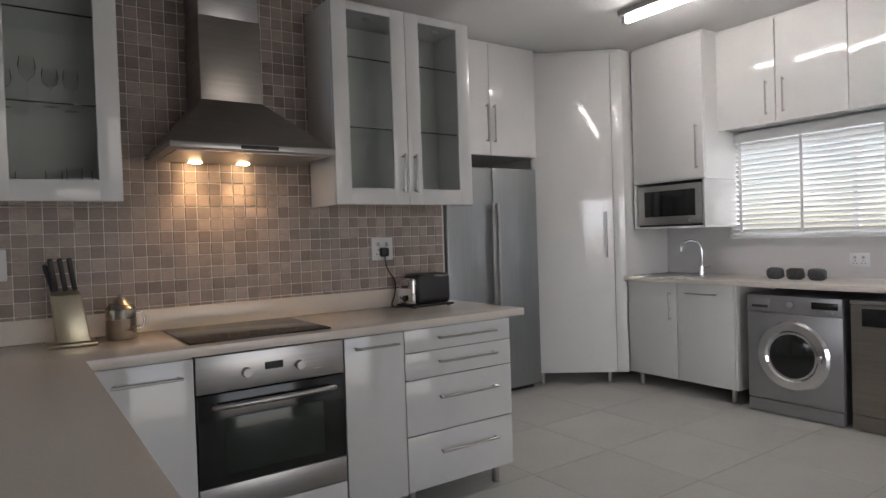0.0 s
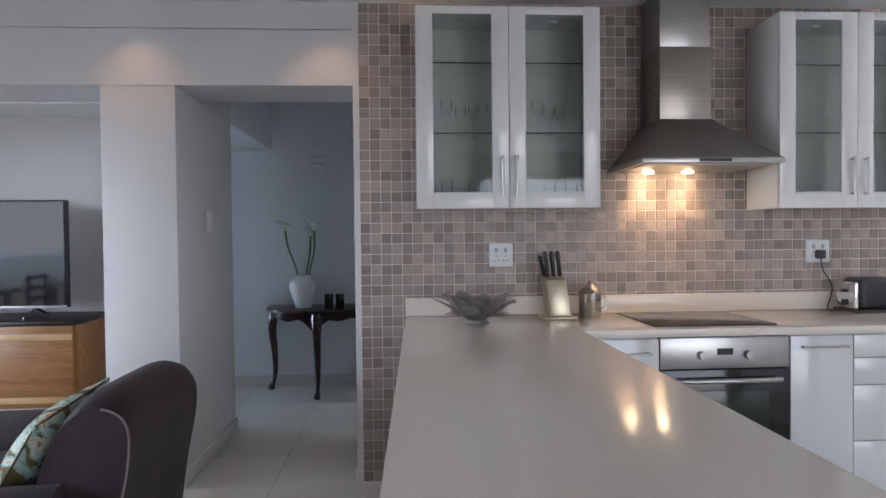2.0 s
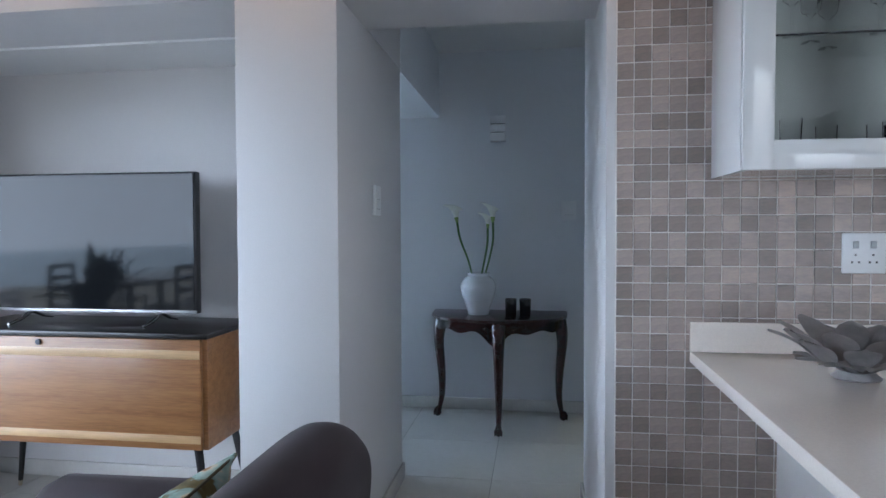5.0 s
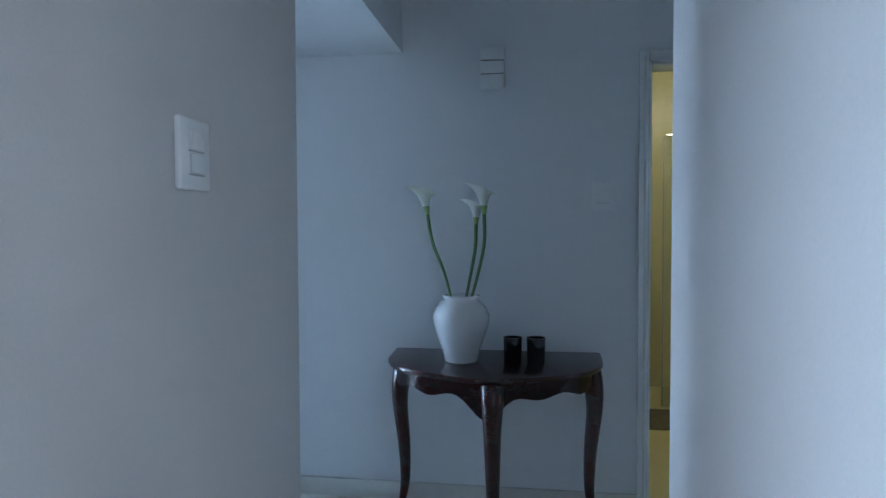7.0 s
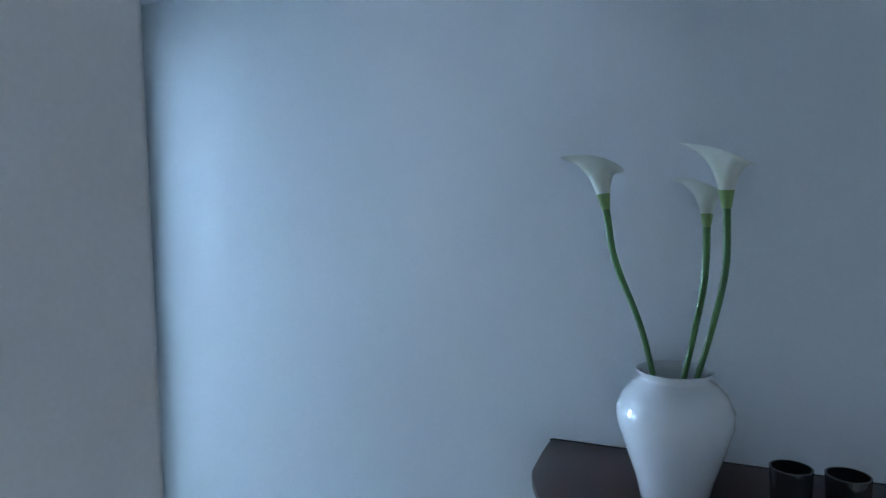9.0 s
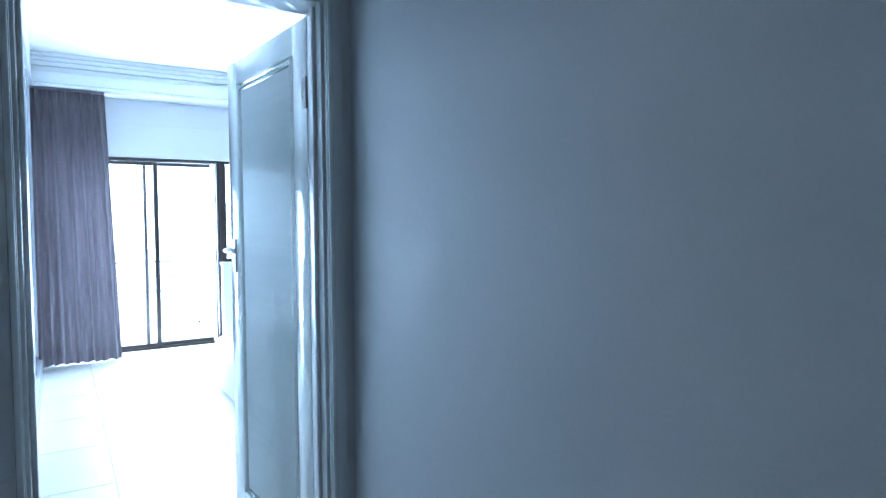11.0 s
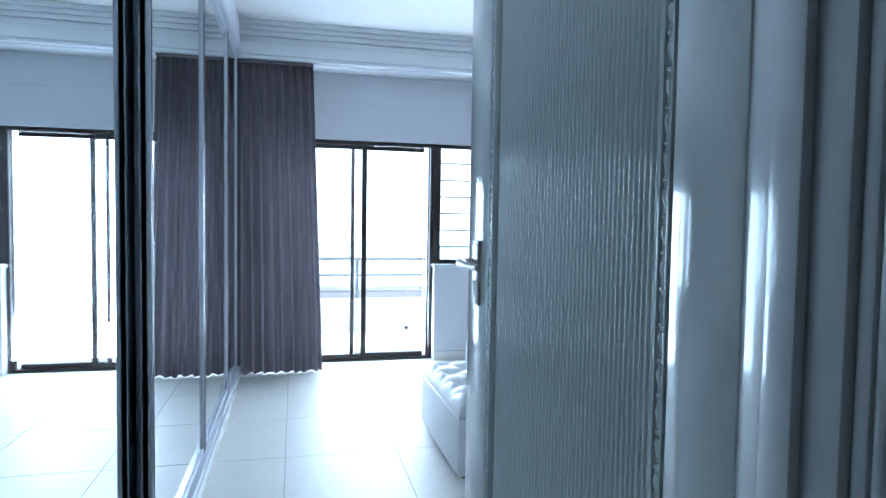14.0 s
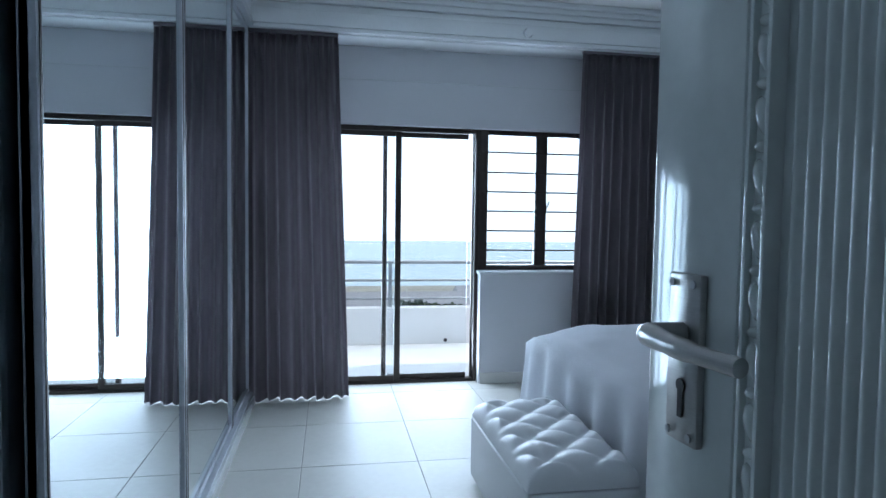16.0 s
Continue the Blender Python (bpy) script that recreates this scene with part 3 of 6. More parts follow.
def socket(name, x0, x1, y, z0, z1, axis="y", label="white double power socket on the tiles"):
    """A wall plate with its rockers and pin holes, on a wall facing -y (axis y) or -x (axis x)."""
    def bx(a0, a1, d0, d1, h0, h1, bev=0.0):
        return B(a0, a1, y - d1, y - d0, h0, h1, bev=bev) if axis == "y" else B(y - d1, y - d0, a0, a1, h0, h1, bev=bev)
    c = ((x0 + x1) / 2, y, z0) if axis == "y" else (y, (x0 + x1) / 2, z0)
    u = thing(name, c, label, "socket" if name == "power_socket" else "switch")
    part("plate", bx(x0, x1, 0.001, 0.011, z0, z1, 0.004), PLASTIC_WHITE, u)
    w, h = x1 - x0, z1 - z0
    if name == "power_socket":
        for fx in (0.30, 0.70):
            part("rocker", bx(x0 + w * fx - 0.009, x0 + w * fx + 0.009, 0.0115, 0.015, z0 + h * 0.62, z0 + h * 0.80, 0.002), PLASTIC_GREY, u)
            for dx, dz in ((0, 0.46), (-0.010, 0.28), (0.010, 0.28)):
                cx = x0 + w * fx + dx
                part("pin_hole", bx(cx - 0.003, cx + 0.003, 0.0115, 0.012, z0 + h * dz - 0.003, z0 + h * dz + 0.003), BLACK, u)
    else:
        part("rocker", bx(x0 + w * 0.2, x1 - w * 0.2, 0.0115, 0.0145, z0 + h * 0.3, z0 + h * 0.72, 0.002), PLASTIC_WHITE, u)
        part("seam", bx(x0 + w * 0.2, x1 - w * 0.2, 0.0115, 0.0120, z0 + h * 0.26, z0 + h * 0.275), PLASTIC_GREY, u)
    return u


socket("power_socket", 0.749, 0.878, -0.006, 1.172, 1.301)
socket("power_socket", 2.542, 2.676, -0.006, 1.175, 1.301)
socket("power_socket", -1.22, -1.09, 5.779, 0.985, 1.085, "x", "white power socket above the laundry counter")

# toaster with its cord
to = thing("toaster", (2.79, -0.16, 0.91), "black and chrome toaster plugged in on the worktop", "toaster")
part("base", B(2.655, 2.925, -0.25, -0.075, 0.918, 0.93, bev=0.004), BLACK, to)
for fx in (2.68, 2.90):
    for fy in (-0.23, -0.095):
        part("foot", cyl(blank(), (fx, fy, 0.9105), (fx, fy, 0.9179), 0.008), BLACK, to)
part("body", B(2.69, 2.92, -0.24, -0.085, 0.9305, 1.095, bev=0.03, seg=4), BLACK, to)
part("end_plate", B(2.662, 2.689, -0.235, -0.09, 0.9305, 1.075, bev=0.012, seg=3), CHROME, to, "chrome toaster end plate")
part("lever", B(2.645, 2.661, -0.175, -0.150, 1.02, 1.035, bev=0.003), BLACK, to)
part("dial", cyl(blank(), (2.6615, -0.163, 0.965), (2.650, -0.163, 0.965), 0.016), BLACK, to)
for sy in (-0.195, -0.135):
    part("slot", B(2.72, 2.89, sy - 0.012, sy + 0.012, 1.0955, 1.0962), DARK_GAP, to)
pl = thing("plug", (2.607, -0.03, 1.21), "black three-pin plug with its cord in the socket", "plug")
part("plug_body", B(2.585, 2.632, -0.058, -0.019, 1.195, 1.245, bev=0.010, seg=3), BLACK, pl)
part("cord", tube(blank(), spline([(2.609, -0.040, 1.196), (2.62, -0.045, 1.13), (2.665, -0.05, 1.05), (2.655, -0.055, 0.975), (2.625, -0.075, 0.925), (2.64, -0.12, 0.916), (2.69, -0.15, 0.925)], 36), 0.0035, 8), BLACK, pl)

# knife block, jug, leaf bowl
kb = thing("knife_block", (1.03, -0.27, 0.91), "brass-tinted steel knife block with black-handled knives", "knife block")
part("foot_plate", B(0.955, 1.105, -0.33, -0.20, 0.9105, 0.922, bev=0.003), BRASS, kb)
bm = blank()
lo = [bm.verts.new(v) for v in ((0.985, -0.315, 0.9225), (1.085, -0.315, 0.9225), (1.085, -0.215, 0.9225), (0.985, -0.215, 0.9225))]
hi = [bm.verts.new(v) for v in ((0.975, -0.285, 1.085), (1.065, -0.285, 1.085), (1.065, -0.165, 1.10), (0.975, -0.165, 1.10))]
bm.faces.new(lo[::-1])
bm.faces.new(hi)
for k in range(4):
    bm.faces.new((lo[k], lo[(k + 1) % 4], hi[(k + 1) % 4], hi[k]))
bmesh.ops.bevel(bm, geom=bm.edges[:], offset=0.006, segments=2, profile=0.5, affect="EDGES")
part("block", bm, BRASS, kb)
for i, (kx, ky) in enumerate(((0.992, -0.245), (1.02, -0.245), (1.048, -0.245), (0.985, -0.20))):
    k = part("knife_handle", box(blank(), -0.008, 0.008, -0.012, 0.012, 0.0, 0.115 - 0.02 * (i == 3), bev=0.004, m=pose(kx, ky, 1.097, 8, -8 - 6 * (i == 3), 0)), BLACK, kb, "black knife handle")
kb.location += Vector((0.05, 0.075, 0))
kb.scale = (1.16, 1.16, 1.16)
POT = mat("polished_pot", (0.42, 0.40, 0.38), 0.28, 0.95, grain=0.1, scale=30, stretch=(1, 1, 8))
jug = thing("coffee_pot", (1.235, -0.20, 0.91), "small polished steel lidded pot on the worktop", "pot")
part("body", lathe(blank(), [(0.050, 0), (0.053, 0.006), (0.052, 0.11), (0.053, 0.116), (0.04, 0.117)], 32, (1.235, -0.20, 0.9105)), POT, jug)
part("lid", lathe(blank(), [(0.052, 0), (0.035, 0.022), (0.012, 0.042), (0.001, 0.045)], 32, (1.235, -0.20, 1.0282)), POT, jug)
part("lid_knob", lathe(blank(), [(0.006, 0), (0.009, 0.008), (0.001, 0.014)], 16, (1.235, -0.20, 1.0735)), POT, jug)
part("handle", tube(blank(), spline([(1.287, -0.20, 1.01), (1.312, -0.20, 0.995), (1.312, -0.20, 0.955), (1.287, -0.20, 0.945)], 18), 0.005, 8), CHROME, jug)
jug.location += Vector((0.03, 0.05, 0))
jug.scale = (1.12, 1.12, 1.08)
lb = thing("leaf_bowl", (0.66, -0.26, 0.91), "open pewter fruit bowl made of pierced leaf shapes", "bowl")
part("foot_ring", lathe(blank(), [(0.045, 0), (0.05, 0.004), (0.035, 0.016), (0.001, 0.016)], 24, (0.66, -0.26, 0.9105)), PEWTER, lb)


def leaf_plate(az, tilt, dist, length, width, z):
    bm = blank()
    n, k = 9, 4
    grid = []
    for i in range(n):
        t = i / (n - 1)
        w = width * math.sin(math.pi * (0.06 + 0.90 * t)) ** 0.7
        grid.append([bm.verts.new((dist + length * t, w * (j / k - 0.5) * 2, 0.012 * math.sin(t * 3) - 0.01 * abs(j / k - 0.5))) for j in range(k + 1)])
    for a, b in zip(grid, grid[1:]):
        for j in range(k):
            bm.faces.new((a[j], b[j], b[j + 1], a[j + 1]))
    bmesh.ops.solidify(bm, geom=bm.faces[:], thickness=0.003)
    bmesh.ops.transform(bm, matrix=Matrix.Translation((0.66, -0.26, z)) @ Matrix.Rotation(az, 4, "Z") @ Matrix.Rotation(-tilt, 4, "Y"), verts=bm.verts[:])
    return bm


for i in range(10):
    part("leaf", leaf_plate(i * math.tau / 10, radians(13), 0.02, 0.11, 0.030, 0.924), PEWTER, lb)
for i in range(18):
    part("leaf", leaf_plate((i + 0.5) * math.tau / 18, radians(31 + 7 * (i % 2)), 0.092, 0.095 + 0.010 * (i % 3), 0.034, 0.905), PEWTER, lb)
lb.scale = (1.22, 1.22, 1.22)
lb.location = (0.642, -0.345, 0.91)

# fridge, tall units
fr = thing("fridge", (4.07, 1.12, 0), "grey steel side-by-side fridge with long handles", "fridge")
part("body", B(3.61, 4.53, 0.82, 1.50, 0.03, 1.83, bev=0.004), FRIDGE, fr)
for a, b in ((3.61, 4.057), (4.063, 4.53)):
    d = part("door", B(a, b, 0.765, 0.818, 0.05, 1.83, bev=0.008), FRIDGE, fr)
    hx = 4.035 if a < 4 else 4.085
    part("handle", B(hx - 0.014, hx + 0.014, 0.722, 0.738, 0.72, 1.55, bev=0.005), STEEL, d, "long steel fridge handle")
    for hz in (0.75, 1.52):
        part("handle_post", B(hx - 0.01, hx + 0.01, 0.7385, 0.764, hz - 0.012, hz + 0.012), STEEL, d)
part("plinth", B(3.63, 4.51, 0.84, 1.45, 0.0, 0.029), BLACK, fr)
tp = thing("top_cupboard", (4.07, 1.1, 1.93), "gloss white cupboard above the fridge", "cabinet", "upper cupboards")
part("body", B(3.10, 4.55, 0.79, 1.54, 1.93, 2.828), GLOSS_WHITE, tp)
for a, b, hx in ((3.10, 3.605, 0), (3.61, 4.055, 4.02), (4.06, 4.545, 4.095)):
    d = part("door", B(a, b, 0.768, 0.788, 1.93, 2.822, bev=0.003), GLOSS_WHITE, tp)
    if hx:
        bar_handle(d, (hx, 0.768, 2.03), (hx, 0.768, 2.33), (0, -0.028, 0))
solid("fridge_side_panel", B(3.10, 3.60, 0.80, 1.5, 0, 1.928), GLOSS_WHITE, "gloss white filler cupboard beside the fridge", "panel")

ta, tb = Vector((4.565, 0.855, 0)), Vector((5.165, 0.37, 0))
tdir = (tb - ta).normalized()
tlen = (tb - ta).length
tm = Matrix.Translation(ta) @ Matrix.Rotation(math.atan2(tdir.y, tdir.x), 4, "Z")
tc = thing("corner_cupboard", (4.95, 0.75, 0), "tall gloss white diagonal corner cupboard on steel legs", "cabinet")
part("body", prism(blank(), [(4.58, 0.875), (5.165, 0.40), (5.775, 0.40), (5.775, 1.545), (4.58, 1.545)], 0.10, 2.828), GLOSS_WHITE, tc, smooth=0)
cd = part("door", box(blank(), 0.004, tlen - 0.10, -0.022, -0.002, 0.105, 2.79, bev=0.003, m=tm), GLOSS_WHITE, tc)
part("filler_strip", box(blank(), tlen - 0.096, tlen - 0.002, -0.018, -0.002, 0.105, 2.79, bev=0.002, m=tm), GLOSS_WHITE, tc)
bar_handle(cd, tm @ Vector((tlen - 0.16, -0.022, 1.08)), tm @ Vector((tlen - 0.16, -0.022, 1.46)), (tm.to_3x3() @ Vector((0, -0.028, 0))))
for u in (0.05, tlen - 0.15):
    q = tm @ Vector((u, 0.07, 0))
    part("leg", cyl(blank(), q, q + Vector((0, 0, 0.10)), 0.02), STEEL, tc)

# laundry run
sc = thing("sink_cabinet", (5.47, -0.1, 0), "gloss white two-door sink cabinet on steel legs", "cabinet")
part("body", B(5.19, 5.77, -0.595, 0.365, 0.11, 0.872), GLOSS_WHITE, sc)
d1 = part("door", B(5.168, 5.188, -0.102, 0.363, 0.112, 0.87, bev=0.003), GLOSS_WHITE, sc)
d2 = part("door", B(5.168, 5.188, -0.575, -0.106, 0.112, 0.87, bev=0.003), GLOSS_WHITE, sc)
part("end_panel", B(5.168, 5.77, -0.597, -0.58, 0.0 + 0.112, 0.872), GLOSS_WHITE, sc)
bar_handle(d1, (5.168, -0.05, 0.58), (5.168, -0.05, 0.80), (-0.028, 0, 0))
bar_handle(d2, (5.168, -0.20, 0.80), (5.168, -0.45, 0.80), (-0.028, 0, 0))
for ly in (0.30, -0.52):
    part("leg", cyl(blank(), (5.25, ly, 0), (5.25, ly, 0.11), 0.02), STEEL, sc)
solid("laundry_worktop", B(5.13, 5.779, -3.2, 0.385, 0.874, 0.91, bev=0.003), QUARTZ, "pale stone worktop over the laundry machines", "worktop")
# added dark sheet: its colour gives the shade behind the machines
solid("machine_recess", B(5.70, 5.775, -3.2, -0.60, 0, 0.872), DARK_GAP, "dark sheet painted as the shade behind the laundry machines", "recess")

wm = thing("washing_machine", (5.45, -0.985, 0), "silver front-loading washing machine under the counter", "washing machine")
part("body", B(5.19, 5.68, -1.295, -0.675, 0.01, 0.82, bev=0.006), SILVER, wm)
part("front", B(5.168, 5.1895, -1.295, -0.675, 0.10, 0.70, bev=0.006), SILVER, wm)
part("kick_plate", B(5.165, 5.1895, -1.293, -0.677, 0.01, 0.095, bev=0.004), SILVER, wm)
part("control_panel", B(5.166, 5.1895, -1.295, -0.675, 0.704, 0.82, bev=0.006), SILVER, wm)
part("detergent_drawer", B(5.162, 5.1655, -0.84, -0.70, 0.72, 0.80, bev=0.003), SILVER, wm)
part("drawer_grip", B(5.160, 5.1618, -0.825, -0.715, 0.735, 0.752), BLACK, wm)
part("dial", cyl(blank(), (5.1655, -0.98, 0.765), (5.145, -0.98, 0.765), 0.028, 0.022, 24), CHROME, wm, "chrome programme dial")
part("display", B(5.1635, 5.1655, -1.27, -1.11, 0.745, 0.79, bev=0.001), BLACK_GLASS, wm)
for i in range(4):
    part("button", cyl(blank(), (5.1655, -1.13 - i * 0.035, 0.728), (5.162, -1.13 - i * 0.035, 0.728), 0.006), CHROME, wm)
ring = lathe(blank(), [(0.160, 0.0), (0.235, 0.0), (0.238, 0.012), (0.222, 0.030), (0.172, 0.030), (0.160, 0.018)], 48)
bmesh.ops.transform(ring, matrix=Matrix.Translation((5.1675, -0.985, 0.42)) @ Matrix.Rotation(radians(-90), 4, "Y"), verts=ring.verts[:])
wd = part("porthole_ring", ring, CHROME, wm, "bright chrome porthole ring")
bowl = lathe(blank(), [(0.159, 0.0), (0.159, 0.014), (0.12, 0.026), (0.06, 0.034), (0.001, 0.036)], 40)
bmesh.ops.transform(bowl, matrix=Matrix.Translation((5.1672, -0.985, 0.42)) @ Matrix.Rotation(radians(-90), 4, "Y"), verts=bowl.verts[:])
part("porthole_glass", bowl, BLACK_GLASS, wd)
part("door_catch", B(5.128, 5.137, -1.18, -1.15, 0.40, 0.45, bev=0.003), CHROME, wd)
dw = thing("dishwasher", (5.45, -1.63, 0), "brown-grey steel dishwasher beside the washing machine", "dishwasher")
part("body", B(5.20, 5.68, -1.93, -1.335, 0.01, 0.82, bev=0.004), STEEL, dw)
part("door", B(5.175, 5.1995, -1.93, -1.335, 0.11, 0.79, bev=0.006), STEEL_DARK, dw)
part("display", B(5.1725, 5.1745, -1.80, -1.40, 0.66, 0.77, bev=0.001), BLACK_GLASS, dw)
part("kick_plate", B(5.18, 5.1995, -1.93, -1.335, 0.01, 0.105, bev=0.003), STEEL_DARK, dw)
part("lid_edge", B(5.172, 5.1995, -1.932, -1.333, 0.795, 0.82, bev=0.003), SILVER, dw)

sk = thing("round_sink", (5.48, 0.14, 0.91), "round steel prep sink in the laundry counter", "sink")
part("rim", lathe(blank(), [(0.21, 0), (0.225, 0.0), (0.225, 0.005), (0.205, 0.006), (0.20, 0.001)], 40, (5.48, 0.14, 0.9105)), STEEL, sk)
part("basin", lathe(blank(), [(0.199, 0.001), (0.19, 0.0005), (0.001, 0.0004)], 40, (5.48, 0.14, 0.9108)), SILVER, sk)
tap = thing("tap", (5.57, -0.07, 0.91), "chrome swan-neck tap beside the round sink", "tap")
part("spout", tube(blank(), spline([(5.57, -0.07, 0.93), (5.57, -0.07, 1.12), (5.555, -0.04, 1.185), (5.53, 0.02, 1.195), (5.515, 0.07, 1.165), (5.512, 0.08, 1.11)], 40), 0.011, 12), CHROME, tap)
part("tap_base", cyl(blank(), (5.57, -0.07, 0.9105), (5.57, -0.07, 0.985), 0.022, 0.018, 20), CHROME, tap)
part("lever", tube(blank(), [(5.57, -0.09, 0.965), (5.56, -0.145, 0.985)], [0.009, 0.006], 10), CHROME, tap)
for i, sy in enumerate((-0.76, -0.90, -1.045)):
    s = thing("carved_stone", (5.40, sy, 0.91), "dark carved stone ornament lying on the counter", "ornament", "row of carved stones")
    bm = blank()
    bmesh.ops.create_uvsphere(bm, u_segments=20, v_segments=14, radius=1.0)
    for v in bm.verts:
        f = 1 + 0.10 * noise.noise(v.co * 4 + Vector((i * 3, 0, 0)))
        e = 1.0 if abs(v.co.y) < 0.01 else 1
        v.co = Vector((math.copysign(abs(v.co.x) ** 0.7, v.co.x) * 0.035, math.copysign(abs(v.co.y) ** 0.6, v.co.y) * 0.058, math.copysign(abs(v.co.z) ** 0.7, v.co.z) * 0.042)) * f * e
        v.co += Vector((5.40, sy, 0.955))
    part("stone", bm, STONE, s)

tu = thing("tall_wall_cupboard", (5.54, 0.05, 1.30), "gloss white wall cupboard with microwave shelf", "cabinet")
part("body", B(5.32, 5.775, -0.285, 0.375, 1.68, 2.828), GLOSS_WHITE, tu)
d = part("door", B(5.298, 5.318, -0.283, 0.373, 1.69, 2.80, bev=0.003), GLOSS_WHITE, tu)
bar_handle(d, (5.298, -0.23, 1.76), (5.298, -0.23, 2.10), (-0.028, 0, 0))
part("shelf_board", B(5.298, 5.775, -0.285, 0.375, 1.30, 1.318, bev=0.001), GLOSS_WHITE, tu)
part("side_board", B(5.298, 5.775, -0.285, -0.268, 1.3185, 1.679, bev=0.001), GLOSS_WHITE, tu)
part("side_board", B(5.298, 5.775, 0.357, 0.375, 1.3185, 1.679, bev=0.001), GLOSS_WHITE, tu)
part("back_board", B(5.74, 5.775, -0.267, 0.356, 1.3185, 1.679), DARK_GAP, tu)
mw = thing("microwave", (5.5, 0.045, 1.318), "steel microwave oven built into the cupboard shelf", "microwave")
part("body", B(5.33, 5.73, -0.262, 0.350, 1.3185, 1.665, bev=0.003), BLACK, mw)
part("front", B(5.305, 5.3295, -0.255, 0.345, 1.335, 1.655, bev=0.004), STEEL, mw)
part("window", B(5.302, 5.3045, -0.20, 0.275, 1.40, 1.61, bev=0.002), BLACK_GLASS, mw)
part("button_row", B(5.3025, 5.3045, -0.235, -0.14, 1.355, 1.372), CHROME, mw)
for i, (a, b) in enumerate(((-0.735, -0.262), (-1.218, -0.739), (-1.70, -1.222), (-2.18, -1.704))):
    u = thing("upper_cupboard", (5.64, (a + b) / 2, 2.05), "gloss white upper cupboard above the window", "cabinet", "upper cupboards")
    part("body", B(5.52, 5.775, a, b, 2.06, 2.828), GLOSS_WHITE, u)
    d = part("door", B(5.498, 5.518, a + 0.002, b - 0.002, 2.05, 2.80, bev=0.003), GLOSS_WHITE, u)
    hy = a + 0.06 if i % 2 == 0 else b - 0.06
    bar_handle(d, (5.498, hy, 2.11), (5.498, hy, 2.36), (-0.028, 0, 0))

bl = thing("venetian_blind", (5.75, -1.1, 1.2), "white wooden venetian blind, slats tilted half open", "blind")
part("headrail", B(5.715, 5.775, -2.0, -0.225, 1.965, 2.04, bev=0.004), BLIND, bl)
part("bottom_rail", B(5.725, 5.775, -1.99, -0.23, 1.205, 1.235, bev=0.004), BLIND, bl)
slat_mesh = None
for i in range(18):
    if slat_mesh is None:
        s = part("slat", box(blank(), -0.024, 0.024, -1.99, -0.23, -0.0014, 0.0014, bev=0.001, m=pose(5.75, 0, 0, 0, 38, 0)), BLIND, bl)
        slat_mesh = s.data
        s.location = (0, 0, 1.26)
    else:
        s = new("slat", slat_mesh)
        s.parent = bl
        s.matrix_parent_inverse = Matrix.Translation(-bl.location)
        s.location = (0, 0, 1.26 + i * 0.0395)
for ty in (-0.33, -0.80, -1.35, -1.85):
    part("ladder_cord", B(5.722, 5.7235, ty - 0.010, ty + 0.010, 1.235, 1.965), BLIND, bl)
kw = thing("window_kitchen", (5.87, -1.1, 1.2), "white framed kitchen window behind the blind", "window", kind="structure")
bm = blank()
for y0, y1, z0, z1 in ((-2.0, -1.95, 1.2, 1.97), (-0.27, -0.22, 1.2, 1.97), (-1.95, -0.27, 1.2, 1.25), (-1.95, -0.27, 1.92, 1.97), (-1.13, -1.09, 1.25, 1.92)):
    box(bm, 5.84, 5.88, y0, y1, z0, z1, bev=0.003)
part("window_frame", bm, TRIM_WHITE, kw)
p = part("pane", B(5.858, 5.862, -1.95, -0.27, 1.25, 1.92), WINDOW_GLASS, kw)
p.visible_shadow = False

cl = thing("fluorescent_light", (4.5, -0.85, 2.8), "white ceiling batten with glowing fluorescent tube", "ceiling light")
part("batten", B(4.44, 4.56, -1.45, -0.20, 2.79, 2.829, bev=0.006), PLASTIC_GREY, cl)
part("tube", cyl(blank(), (4.50, -1.42, 2.765), (4.50, -0.23, 2.765), 0.022, None, 16), TUBE, cl, "glowing white tube")
for ey in (-1.43, -0.22):
    part("end_cap", B(4.475, 4.525, ey - 0.018, ey + 0.018, 2.742, 2.7895, bev=0.004), PLASTIC_GREY, cl)
for dx in (-2.1, -1.1, -0.1, 0.45):
    dl = thing("downlight", (dx, -0.22, 2.59), "small recessed warm ceiling downlight", "downlight", "ceiling downlights")
    part("trim_ring", lathe(blank(), [(0.035, 0.0), (0.045, 0.0), (0.045, 0.006), (0.035, 0.006)], 24, (dx, -0.22, 2.5935)), CHROME, dl)
    part("lens", cyl(blank(), (dx, -0.22, 2.5945), (dx, -0.22, 2.599), 0.032), HALOGEN, dl)
    lamp("downlight_lamp", "SPOT", look((dx, -0.22, 2.58), (dx, -0.16, 0)), 1.25, (1.0, 0.62, 0.36), 0.03, angle=100)

# ---- living area ----
tvc = thing("tv_cabinet", (-2.22, 0.49, 0), "retro teak drop-front cabinet on splayed black legs", "cabinet")
part("body", B(-2.868, -1.58, 0.285, 0.72, 0.385, 0.862, bev=0.004), TEAK, tvc)
part("top", B(-2.89, -1.56, 0.25, 0.725, 0.8625, 0.885, bev=0.004), EBONISED, tvc, "black cabinet top")
fp = part("drop_front", box(blank(), -2.85, -1.60, 0.262, 0.284, 0.39, 0.858, bev=0.004), TEAK, tvc)
part("light_band", B(-2.848, -1.602, 0.2595, 0.2615, 0.775, 0.812, bev=0.001), SAPWOOD, fp, "pale sapwood band")
part("light_band", B(-2.848, -1.602, 0.2595, 0.2615, 0.418, 0.452, bev=0.001), SAPWOOD, fp, "pale sapwood band")
